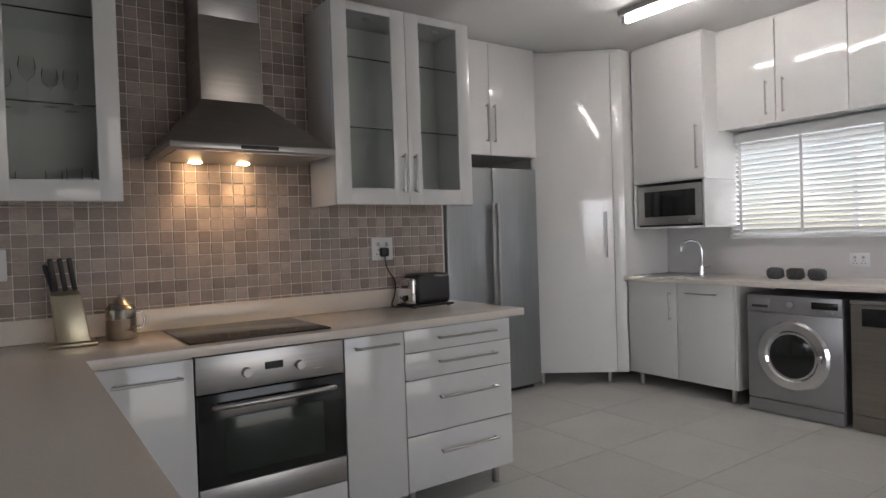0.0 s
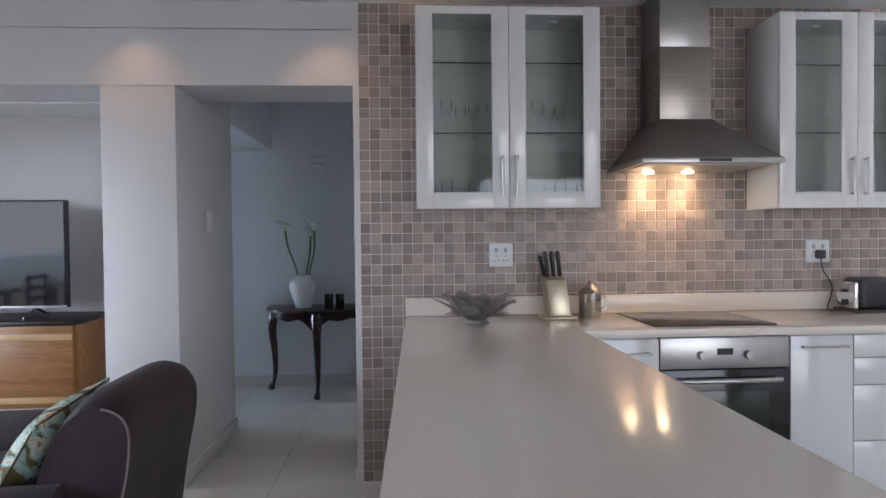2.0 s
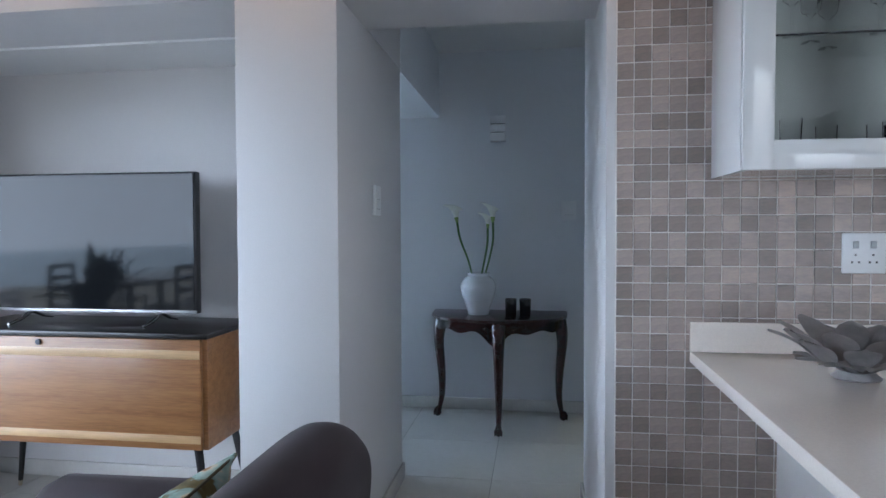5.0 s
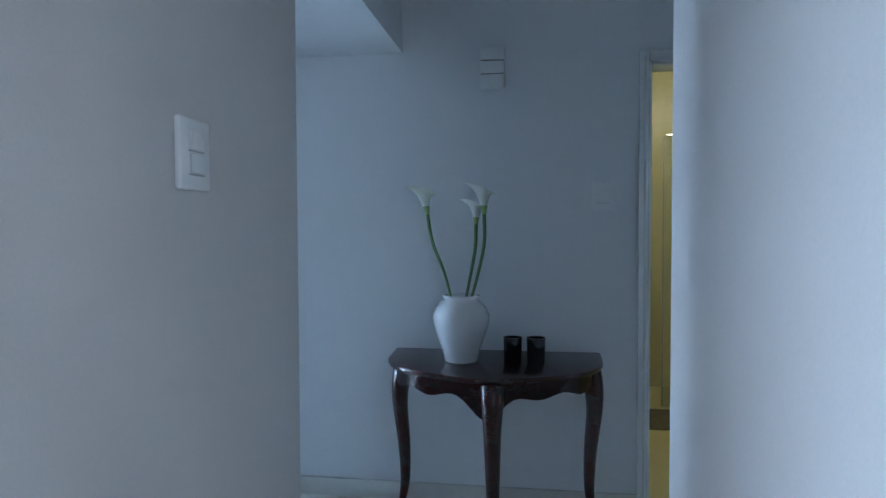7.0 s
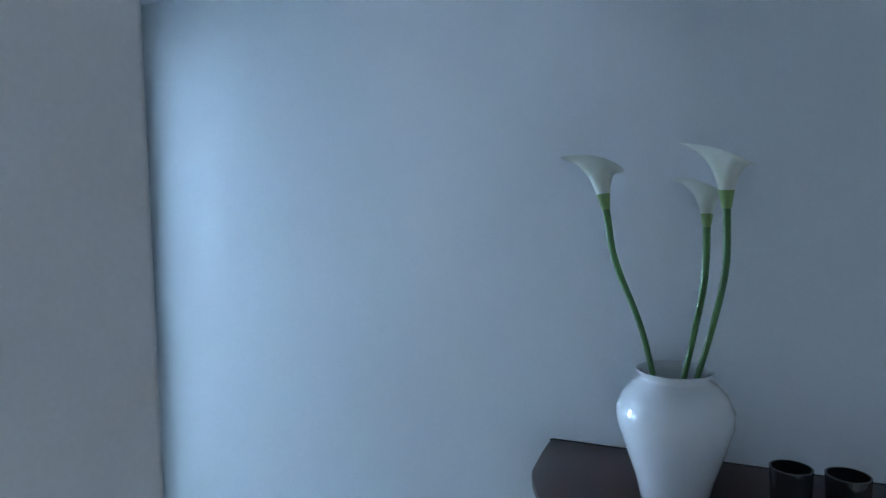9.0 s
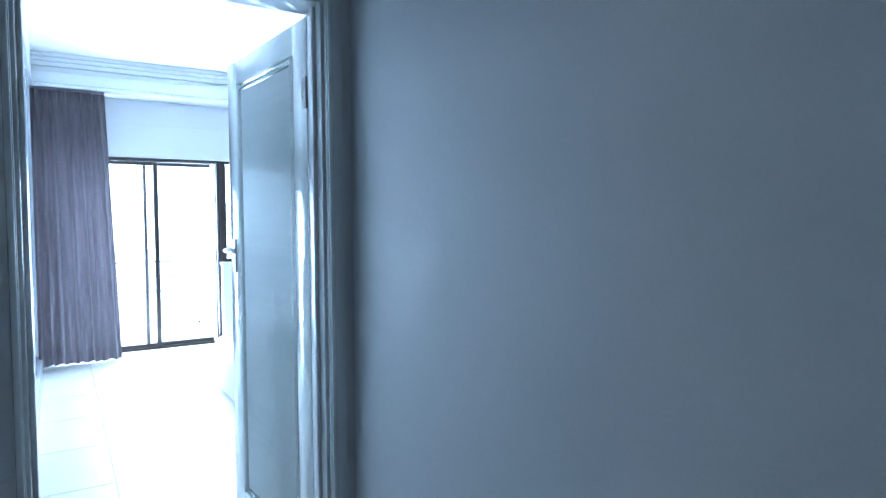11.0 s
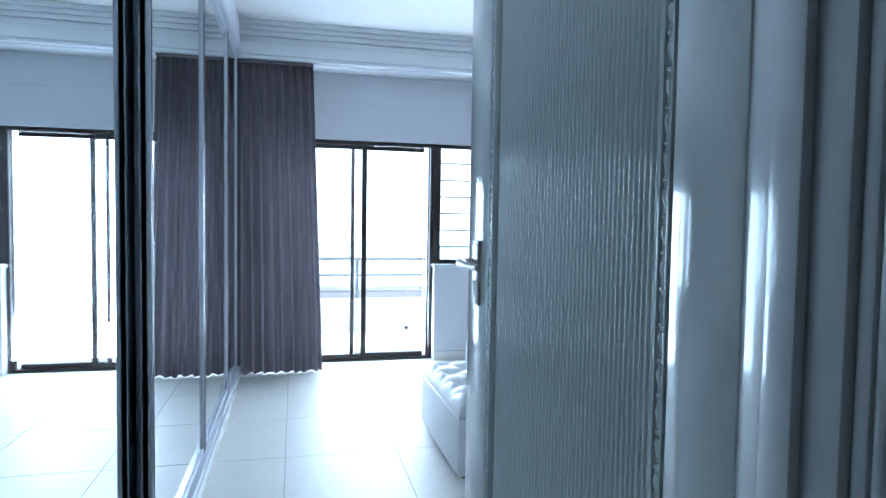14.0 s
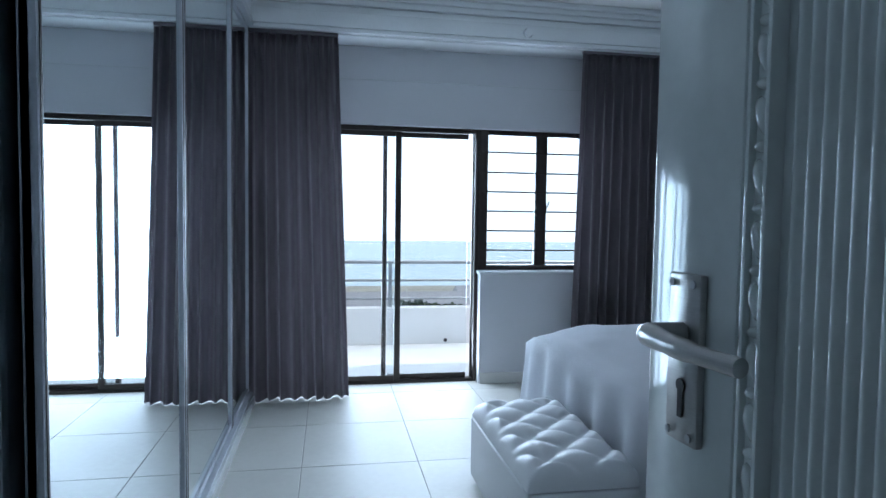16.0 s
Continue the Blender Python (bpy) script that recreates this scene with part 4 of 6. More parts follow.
part("escutcheon", cyl(blank(), (-2.35, 0.2615, 0.835), (-2.35, 0.252, 0.835), 0.012), BLACK, fp, "small dark lock")
for lx, sx in ((-2.79, -1), (-1.66, 1)):
    for ly, sy in ((0.34, -1), (0.66, 1)):
        leg = part("leg", tube(blank(), [(lx, ly, 0.384), (lx + sx * 0.06, ly + sy * 0.03, 0.03)], [0.019, 0.011], 12), EBONISED, tvc)
        part("ferrule", tube(blank(), [(lx + sx * 0.0602, ly + sy * 0.0302, 0.0295), (lx + sx * 0.066, ly + sy * 0.033, 0.0)], [0.0115, 0.009], 12), BRASS, leg)

tv = thing("television", (-2.265, 0.48, 0.886), "flat black television on the teak cabinet, reflecting the window", "television")
part("casing", B(-2.79, -1.74, 0.49, 0.53, 0.935, 1.585, bev=0.006), BLACK, tv)
part("screen", B(-2.778, -1.752, 0.486, 0.4895, 0.952, 1.575), SCREEN, tv, "dark glossy screen")
part("lower_bezel", B(-2.79, -1.74, 0.482, 0.4895, 0.935, 0.951, bev=0.002), SILVER, tv, "silver lower bezel")
# column of five small grey marks at the screen's left edge
for k in range(5):
    part("screen_icon", B(-2.762, -2.745, 0.4848, 0.4856, 1.49 - k * 0.045, 1.51 - k * 0.045), PLASTIC_GREY, tv)
part("badge", B(-2.30, -2.24, 0.4805, 0.4815, 0.940, 0.946), PLASTIC_GREY, tv)
for fx in (-2.60, -1.93):
    part("foot", tube(blank(), [(fx, 0.51, 0.937), (fx, 0.44, 0.905), (fx, 0.37, 0.8905)], [0.011, 0.009, 0.006], 8), CHROME, tv)
    part("foot", tube(blank(), [(fx, 0.51, 0.937), (fx, 0.58, 0.905), (fx, 0.64, 0.8905)], [0.011, 0.009, 0.006], 8), CHROME, tv)


def pillow(bm, w, h, d, m, puff=0.5, n=14):
    """A cushion, w by h, d thick in its middle."""
    faces = []
    for side in (1, -1):
        g = []
        for i in range(n + 1):
            row = []
            for j in range(n + 1):
                u, v = i / n * 2 - 1, j / n * 2 - 1
                k = max(0.0, (1 - u * u) * (1 - v * v)) ** puff
                pinch = 1 - 0.06 * (1 - abs(v)) * abs(u) ** 3
                row.append(bm.verts.new(m @ Vector((u * w / 2 * (1 - 0.05 * (1 - v * v)), v * h / 2 * (1 - 0.05 * (1 - u * u)) * pinch, side * (d / 2 * k + 0.004)))))
            g.append(row)
        for a, b in zip(g, g[1:]):
            for j in range(n):
                q = (a[j], b[j], b[j + 1], a[j + 1])
                faces.append(bm.faces.new(q if side > 0 else q[::-1]))
        edge = [g[i][0] for i in range(n + 1)] + [g[n][j] for j in range(1, n + 1)] + [g[i][n] for i in range(n - 1, -1, -1)] + [g[0][j] for j in range(n - 1, 0, -1)]
        if side > 0:
            first = edge
    for k in range(len(edge)):
        l = (k + 1) % len(edge)
        bm.faces.new((first[k], edge[k], edge[l], first[l]))
    return bm


ac = thing("armchair", (-1.05, -0.85, 0), "dark aubergine velvet armchair with rounded back and light piping", "armchair")
part("seat_base", B(-1.52, -0.72, -1.22, -0.46, 0.10, 0.30, bev=0.03, seg=3), VELVET, ac)
part("seat_cushion", B(-1.54, -0.80, -1.10, -0.58, 0.302, 0.44, bev=0.05, seg=4), VELVET, ac)
# back: a rounded shield leaning to the rear

outline = [p.xy for p in spline([(-0.93, 0.28, 0), (-0.905, 0.52, 0), (-0.83, 0.715, 0), (-0.735, 0.808, 0), (-0.635, 0.81, 0), (-0.575, 0.745, 0), (-0.575, 0.60, 0), (-0.615, 0.38, 0), (-0.65, 0.12, 0)], 48)]
bm = blank()
rings = []
for k in range(15):
    f = k / 14 * 2 - 1
    s = (1 - 0.08 * abs(f) ** 6)
    rings.append([bm.verts.new((-0.75 + (x + 0.75) * (1 - 0.05 * abs(f) ** 3), -0.85 + f * 0.35, 0.12 + (z - 0.12) * s)) for x, z in outline])
for a, b in zip(rings, rings[1:]):
    for j in range(len(outline)):
        l = (j + 1) % len(outline)
        bm.faces.new((a[j], a[l], b[l], b[j]))
bm.faces.new(rings[0][::-1])
bm.faces.new(rings[-1])
back = part("backrest", bm, VELVET, ac, smooth=60)
for f in (-1.0,):
    s = 1 - 0.08 * abs(f) ** 6
    pts = [(-0.75 + (x + 0.75) * (1 - 0.05 * abs(f) ** 3), -0.85 + f * 0.355, 0.12 + (z - 0.12) * s) for x, z in outline]
    part("piping", tube(blank(), pts[22:42], 0.004, 6), PIPING, back, "light piping cord")
for y0, y1, za in ((-0.53, -0.37, 0.46), (-1.29, -1.13, 0.385)):
    bm = B(-1.55, -0.80, y0, y1, 0.10, za, bev=0.03, seg=3)
    part("armrest_panel", bm, VELVET, ac)
    ym = (y0 + y1) / 2
    part("armrest_roll", tube(blank(), [(-1.60, ym, za - 0.01), (-1.56, ym, za), (-1.2, ym, za + 0.005), (-0.80, ym, za + 0.03)], [0.085, 0.104, 0.104, 0.095], 22), VELVET, ac)
for lx in (-1.46, -0.76):
    for ly in (-1.16, -0.52):
        part("foot", tube(blank(), [(lx, ly, 0.10), (lx, ly, 0.0)], [0.025, 0.017], 10), EBONISED, ac)
ac.location.x -= 0.085
cu = thing("cushion", (-1.0, -0.85, 0.45), "square floral cotton cushion in aqua, cream and olive", "cushion")
cm = Matrix.Translation((-1.085, -0.93, 0.55)) @ Matrix.Rotation(radians(34), 4, "Y") @ Matrix.Rotation(radians(90), 4, "Y") @ Matrix.Rotation(radians(10), 4, "Z")
part("cover", pillow(blank(), 0.46, 0.46, 0.17, cm), CUSHION, cu, smooth=60)
part("piping", tube(blank(), [cm @ Vector(p) for p in ((-0.225, -0.225, 0), (0.225, -0.225, 0), (0.225, 0.225, 0), (-0.225, 0.225, 0), (-0.225, -0.225, 0))], 0.004, 8), CUSHION_BACK, cu, "olive piping cord")
rug = thing("rug", (-2.3, -1.1, 0), "grey-brown patterned woven rug on the tiles", "rug")
part("weave", B(-3.0, -1.75, -2.0, -0.06, 0.001, 0.012, bev=0.004), RUG, rug)

# ---- hall ----
ht = thing("console_table", (-0.46, 2.1, 0), "dark mahogany demi-lune console table on cabriole legs", "table")
CX, BACK, HALFW, DEPTH = -0.465, 2.368, 0.478, 0.56


def demi(inset, wave):
    pts = []
    n = 56
    for k in range(n + 1):
        a = math.pi * k / n
        r = 1 - wave * (0.5 + 0.5 * math.cos(6 * a)) * math.sin(a)
        pts.append((CX + (HALFW - inset) * math.cos(a) * (1 if abs(math.cos(a)) < 0.98 else 0.995), BACK - 0.09 * min(1, math.sin(a) * 5) - (DEPTH - 0.09 - inset) * math.sin(a) ** 0.9 * r))
    return [(CX + HALFW - inset, BACK)] + pts + [(CX - HALFW + inset, BACK)]


def no_twins(pts):
    out = []
    for p in pts:
        if not out or (Vector(p) - Vector(out[-1])).length > 1e-4:
            out.append(p)
    return out


part("tabletop", prism(blank(), no_twins(demi(0.0, 0.06)), 0.712, 0.735, bev=0.007), MAHOGANY, ht)
bm = blank()
ap = no_twins(demi(0.035, 0.06))[1:-1]
lo, hi = [], []
for k, (x, y) in enumerate(ap):
    a = k / (len(ap) - 1)
    drop = 0.055 + 0.022 * math.sin(a * math.pi * 6 + 1.2) ** 2 + 0.075 * math.exp(-((a - 0.5) / 0.055) ** 2) + 0.03 * math.exp(-((a - 0.05) / 0.05) ** 2) + 0.03 * math.exp(-((a - 0.95) / 0.05) ** 2)
    hi.append(bm.verts.new((x, y, 0.7115)))
    lo.append(bm.verts.new((x, y, 0.7115 - drop)))
for k in range(len(ap) - 1):
    bm.faces.new((lo[k], lo[k + 1], hi[k + 1], hi[k]))
bmesh.ops.solidify(bm, geom=bm.faces[:], thickness=0.018)
part("apron", bm, MAHOGANY, ht)
part("back_rail", B(CX - 0.43, CX + 0.43, 2.33, 2.355, 0.63, 0.7115), MAHOGANY, ht)
for (lx, ly), (ox, oy) in (((-0.872, 2.20), (-0.7, -0.4)), ((-0.045, 2.20), (0.7, -0.4)), ((-0.445, 1.825), (0, -1.0))):
    o = Vector((ox, oy, 0)) * 0.055
    c = Vector((lx, ly, 0))
    pts = [c + o * -0.2 + Vector((0, 0, 0.70)), c + o * 0.25 + Vector((0, 0, 0.62)), c + o * 0.35 + Vector((0, 0, 0.52)), c - o * 0.05 + Vector((0, 0, 0.34)),
           c - o * 0.15 + Vector((0, 0, 0.18)), c + o * 0.15 + Vector((0, 0, 0.085)), c + o * 0.5 + Vector((0, 0, 0.045))]
    sp = spline(pts, 30)
    rad = [0.036 * (1 - t) ** 1.3 + 0.0135 + (0.006 if t > 0.9 else 0) for t in [k / (len(sp) - 1) for k in range(len(sp))]]
    leg = part("leg", tube(blank(), sp, rad, 12), MAHOGANY, ht)
    bm = blank()
    bmesh.ops.create_uvsphere(bm, u_segments=16, v_segments=10, radius=0.026, matrix=Matrix.Translation(c + o * 0.6 + Vector((0, 0, 0.0265))))
    for k in range(3):
        a = math.atan2(oy, ox) + (k - 1) * 0.9
        q = c + o * 0.6
        tube(bm, [q + Vector((math.cos(a) * 0.010, math.sin(a) * 0.010, 0.06)), q + Vector((math.cos(a) * 0.027, math.sin(a) * 0.027, 0.035)), q + Vector((math.cos(a) * 0.028, math.sin(a) * 0.028, 0.008))], [0.008, 0.007, 0.004], 6)
    part("claw_foot", bm, MAHOGANY, leg, "carved ball and claw foot")

VX, VY = -0.600, 2.125
va = thing("vase", (VX, VY, 0.735), "white glazed porcelain vase holding arum lilies", "vase")
part("body", lathe(blank(), [(0.068, 0), (0.072, 0.004), (0.082, 0.05), (0.106, 0.12), (0.121, 0.17), (0.122, 0.20), (0.108, 0.232), (0.088, 0.254), (0.074, 0.264), (0.072, 0.272), (0.080, 0.280),
                             (0.080, 0.285), (0.070, 0.283), (0.064, 0.268), (0.068, 0.20), (0.001, 0.19)], 48, (VX, VY, 0.7355)), PORCELAIN, va, smooth=60)


def lily(stem_pts, face, size, label):
    li = thing("arum_lily", stem_pts[0], label, "flower", "arum lilies in the vase")
    sp = spline(stem_pts, 30)
    part("stem", tube(blank(), sp, [0.0060 + 0.0025 * k / len(sp) for k in range(len(sp))], 10), STEM, li)
    tip = sp[-1]
    up = (sp[-1] - sp[-4]).normalized()
    side = Vector(face).normalized()
    side = (side - up * side.dot(up)).normalized()
    cross = up.cross(side)
    for nm, z0, z1, material in (("neck", 0.0, 0.30, LILY_NECK), ("spathe", 0.30, 1.0, LILY_WHITE)):
        bm = blank()
        n, m = 28, 10
        rows = []
        for i in range(m + 1):
            t = z0 + (z1 - z0) * i / m
            row = []
            for k in range(n):
                a = 2 * math.pi * k / n
                r = size * (0.10 + 0.20 * t + 0.26 * t ** 4)
                lift = 1 + 0.22 * math.cos(a) * t ** 2
                out = 1 + 0.7 * max(0, math.cos(a)) ** 3 * t ** 3
                curl = -0.16 * t ** 6
                row.append(bm.verts.new(tip - up * 0.005 + up * (size * 1.3 * t * lift + size * curl) + (side * math.cos(a) * out + cross * math.sin(a)) * r))
            rows.append(row)
        for a_, b_ in zip(rows, rows[1:]):
            for k in range(n):
                bm.faces.new((a_[k], a_[(k + 1) % n], b_[(k + 1) % n], b_[k]))
        bmesh.ops.solidify(bm, geom=bm.faces[:], thickness=0.0018)
        part(nm, bm, material, li, "white flaring spathe" if nm == "spathe" else "green-white lily neck", smooth=60)
    part("spadix", tube(blank(), [tip + up * size * 0.3, tip + up * size * 0.85], [0.006, 0.004], 8), SPADIX, li)


lily([(VX - 0.030, VY, 0.935), (VX - 0.070, VY + 0.01, 1.10), (VX - 0.128, VY + 0.02, 1.25), (VX - 0.151, VY + 0.025, 1.372)], (-0.8, -0.5, 0.2), 0.092, "white arum lily on a curved green stem")
lily([(VX + 0.025, VY - 0.01, 0.935), (VX + 0.070, VY, 1.10), (VX + 0.098, VY + 0.01, 1.24), (VX + 0.099, VY, 1.372)], (-0.9, -0.2, 0.2), 0.098, "tall white arum lily on a green stem")
lily([(VX + 0.005, VY + 0.01, 0.935), (VX + 0.038, VY + 0.02, 1.10), (VX + 0.058, VY + 0.03, 1.22), (VX + 0.060, VY + 0.05, 1.328)], (-1, 0.1, 0.0), 0.080, "shorter white arum lily on a green stem")
for x in (-0.378, -0.281):
    vo = thing("votive_holder", (x, 2.10, 0.735), "dark smoked glass votive holder on the console table", "candle holder", "pair of votives")
    part("cup", lathe(blank(), [(0.034, 0), (0.036, 0.004), (0.040, 0.112), (0.036, 0.112), (0.033, 0.02), (0.001, 0.02)], 28, (x, 2.10, 0.7355)), SMOKED, vo)

be = thing("door_chime", (-0.48, 2.35, 1.94), "white three-segment door chime box on the hall wall", "door chime")
for z0, z1 in ((1.95, 2.008), (2.012, 2.068), (2.072, 2.128)):
    part("segment", B(-0.535, -0.424, 2.325, 2.386, z0, z1, bev=0.003), PLASTIC_WHITE, be)
part("core", B(-0.532, -0.427, 2.332, 2.386, 1.952, 2.126), DARK_GAP, be)
socket("light_switch", -0.031, 0.073, 2.386, 1.383, 1.518, "y", "white light switch on the hall wall")
sw = thing("light_switch", (-0.911, 0.525, 1.38), "white double light switch in the passage", "switch")
part("plate", B(-0.911, -0.898, 0.474, 0.576, 1.380, 1.510, bev=0.004), PLASTIC_WHITE, sw)
for z0 in (1.410, 1.453):
    part("rocker", B(-0.8975, -0.893, 0.503, 0.547, z0, z0 + 0.036, bev=0.002), PLASTIC_WHITE, sw)
    part("seam", B(-0.8975, -0.8965, 0.499, 0.551, z0 - 0.004, z0 - 0.001), PLASTIC_GREY, sw)


def architrave(name, label, axis, a0, a1, at, top, depth, wide=0.06, inward=0.0):
    """A door lining with stepped architraves; axis 'y': opening along x in a wall at y = at."""
    u = thing(name, (((a0 + a1) / 2, at, 0) if axis == "y" else (at, (a0 + a1) / 2, 0)), label, "door frame", kind="structure")

    def bx(p0, p1, d0, d1, z0, z1, bev):
        return B(p0, p1, at + d0, at + d1, z0, z1, bev=bev) if axis == "y" else B(at + d0, at + d1, p0, p1, z0, z1, bev=bev)
    for p0, p1 in ((a0 - wide, a0), (a1, a1 + wide)):
        part("architrave", bx(p0, p1, -0.016, -0.002, 0, top + wide, 0.004), TRIM_WHITE, u)
        inner = (p1 - 0.022, p1 - 0.004) if p1 == a0 else (p0 + 0.004, p0 + 0.022)
        part("moulding", bx(*inner, -0.026, -0.0165, 0, top + 0.02, 0.004), TRIM_WHITE, u)
    part("head", bx(a0, a1, -0.016, -0.002, top, top + wide, 0.004), TRIM_WHITE, u)
    for p0, p1 in ((a0 - 0.018, a0 + 0.012), (a1 - 0.012, a1 + 0.018)):
        part("jamb", bx(p0, p1, -0.0015, depth, 0, top, 0.003), TRIM_WHITE, u)
    part("head_lining", bx(a0 + 0.0125, a1 - 0.0125, -0.0015, depth, top - 0.012, top + 0.018, 0.003), TRIM_WHITE, u)
    return u


architrave("door_frame_bathroom", "white painted bathroom door frame", "y", 0.22, 0.98, 2.385, 2.05, 0.155, 0.045)
bf = thing("door_frame_bedroom", (-2.48, 1.92, 0), "glossy white painted bedroom door frame", "door frame", kind="structure")
for p0, p1 in ((DY0 - 0.055, DY0), (DY1, DY1 + 0.055)):
    part("architrave", B(-2.4785, -2.462, p0, p1, 0, 2.065, bev=0.004), TRIM_WHITE, bf)
    q = (p1 - 0.02, p1 - 0.003) if p1 == DY0 else (p0 + 0.003, p0 + 0.02)
    part("moulding", B(-2.4615, -2.450, *q, 0, 2.03, bev=0.004), TRIM_WHITE, bf)
part("head", B(-2.4785, -2.462, DY0, DY1, 2.005, 2.065, bev=0.004), TRIM_WHITE, bf)
for p0, p1, s0, s1 in ((DY0 - 0.019, DY0 + 0.010, DY0 + 0.0105, DY0 + 0.024), (DY1 - 0.010, DY1 + 0.019, DY1 - 0.024, DY1 - 0.0105)):
    part("jamb", B(-2.612, -2.480, p0, p1, 0, 2.005, bev=0.003), TRIM_WHITE, bf)
    part("stop", B(-2.560, -2.520, s0, s1, 0, 1.99, bev=0.003), TRIM_WHITE, bf)
part("head_lining", B(-2.612, -2.480, DY0 + 0.011, DY1 - 0.011, 1.99, 2.022, bev=0.003), TRIM_WHITE, bf)

# bathroom glimpse
sh = thing("shower_screen", (0.95, 4.2, 0), "clear frameless shower screen with steel clamps", "shower screen")
p = part("pane", B(0.62, 1.74, 4.10, 4.108, 0.02, 1.95), WINDOW_GLASS, sh)
p.visible_shadow = False
for z in (0.4, 1.6):
    part("clamp", B(0.80, 0.86, 4.09, 4.118, z, z + 0.06, bev=0.004), STEEL, sh)
part("edge_strip", B(0.612, 0.6195, 4.098, 4.110, 0.02, 1.95), STEEL, sh)
part("stay_bar", tube(blank(), [(0.63, 4.104, 1.96), (1.0, 4.104, 1.96), (1.0, 4.74, 1.96)], 0.008, 8), CHROME, sh)
mx = thing("shower_mixer", (0.98, 4.72, 1.1), "chrome shower mixer on the tiled wall", "shower tap")
part("rose", cyl(blank(), (0.98, 4.7485, 1.15), (0.98, 4.70, 1.15), 0.05), CHROME, mx)
part("lever", tube(blank(), [(0.98, 4.699, 1.15), (0.97, 4.67, 1.06)], [0.012, 0.008], 8), CHROME, mx)
bmt = thing("bath_mat", (0.75, 3.9, 0), "grey-brown woven bath mat on the floor", "mat")
part("weave", B(0.35, 1.10, 3.60, 4.05, 0.003, 0.014, bev=0.004), MAT_CLOTH, bmt)

# ---- bedroom ----
# door leaf, hung on the frame and open into the room
HX, HY = -2.605, 2.292
leaf_turn = math.atan2(2.226 - HY, -3.42 - HX)
LM = Matrix.Translation((HX, HY, 0)) @ Matrix.Rotation(leaf_turn, 4, "Z")
LW, LT = 0.817, 0.040
# local x runs from hinge to lock; local +y is the face towards the wardrobe
door = thing("door_bedroom", (HX, HY, 0), "open glossy pale panelled door with reeded centre panel", "door", kind="structure")


def leaf(bm):
    bmesh.ops.transform(bm, matrix=LM, verts=bm.verts[:])
    return bm


P0, P1, PZ0, PZ1 = 0.115, 0.706, 0.16, 1.885
bm = blank()
box(bm, 0.0, P0, -LT, 0, 0.008, 1.985, bev=0.003)
box(bm, P1, LW, -LT, 0, 0.008, 1.985, bev=0.003)
box(bm, P0 - 0.002, P1 + 0.002, -LT + 0.0004, -0.0004, 0.0085, PZ0, bev=0.002)
box(bm, P0 - 0.002, P1 + 0.002, -LT + 0.0004, -0.0004, PZ1, 1.9845, bev=0.002)
part("leaf_frame", leaf(bm), DOOR_WHITE, door)
bm = B(P0, P1, -LT + 0.012, -0.014, PZ0, PZ1)
n_reed = 44
panel = part("reeded_panel", leaf(bm), DOOR_WHITE, door, "vertically reeded door panel")
w = (P1 - P0 - 0.07) / n_reed
bm = blank()
seg = [[bm.verts.new((w * j / 8, -0.0136 + 0.0060 * math.sin(math.pi * j / 8) ** 0.8, z)) for j in range(9)] for z in (PZ0 + 0.03, PZ1 - 0.03)]
for j in range(8):
    bm.faces.new((seg[0][j], seg[1][j], seg[1][j + 1], seg[0][j + 1]))
bm.faces.new(seg[0])
bm.faces.new(seg[1][::-1])
reed_mesh = None
for k in range(n_reed):
    m = LM @ Matrix.Translation((P0 + 0.035 + k * w, 0, 0))
    if reed_mesh is None:
        reed = part("reed", bm, DOOR_WHITE, panel, smooth=40)
        reed_mesh = reed.data
    else:
        reed = new("reed", reed_mesh)
        reed.parent = panel
    reed.matrix_basis = m
for x0 in (P0 + 0.004, P1 - 0.026):
    bm = blank()
    box(bm, x0, x0 + 0.004, -0.014, 0.001, PZ0, PZ1, bev=0.001)
    box(bm, x0 + 0.0045, x0 + 0.0175, -0.014, -0.005, PZ0, PZ1)
    box(bm, x0 + 0.018, x0 + 0.022, -0.014, 0.001, PZ0, PZ1, bev=0.001)
    part("bead_rail", leaf(bm), DOOR_WHITE, panel)
    bm = blank()
    k, z = 0, PZ0 + 0.02
    while z < PZ1 - 0.02:
        tall = 0.030 if k % 2 == 0 else 0.009
        r = bmesh.ops.create_icosphere(bm, subdivisions=2, radius=1.0)
        bmesh.ops.transform(bm, matrix=Matrix.Translation((x0 + 0.011, -0.005, z + tall / 2)) @ Matrix.Rotation(radians(14 if k % 2 == 0 else 0), 4, "Y") @ Matrix.Diagonal((0.0060, 0.006, tall / 2, 1)), verts=r["verts"])
        z += tall + 0.003
        k += 1
    part("carved_beading", leaf(bm), DOOR_WHITE, panel, "carved bead-and-reel moulding", smooth=60)
for z in (PZ0 + 0.004, PZ1 - 0.026):
    bm = blank()
    box(bm, P0 + 0.03, P1 - 0.03, -0.014, 0.001, z, z + 0.004, bev=0.001)
    x = P0 + 0.035
    while x < P1 - 0.04:
        r = bmesh.ops.create_icosphere(bm, subdivisions=1, radius=1.0)
        bmesh.ops.transform(bm, matrix=Matrix.Translation((x + 0.012, -0.010, z + 0.013)) @ Matrix.Diagonal((0.014, 0.010, 0.006, 1)), verts=r["verts"])
        x += 0.031
    part("carved_beading", leaf(bm), DOOR_WHITE, panel, smooth=60)
hd = part("lock_plate", leaf(B(0.737, 0.778, 0.0005, 0.008, 1.103, 1.245, bev=0.002)), STEEL, door, "satin steel lever lock plate")
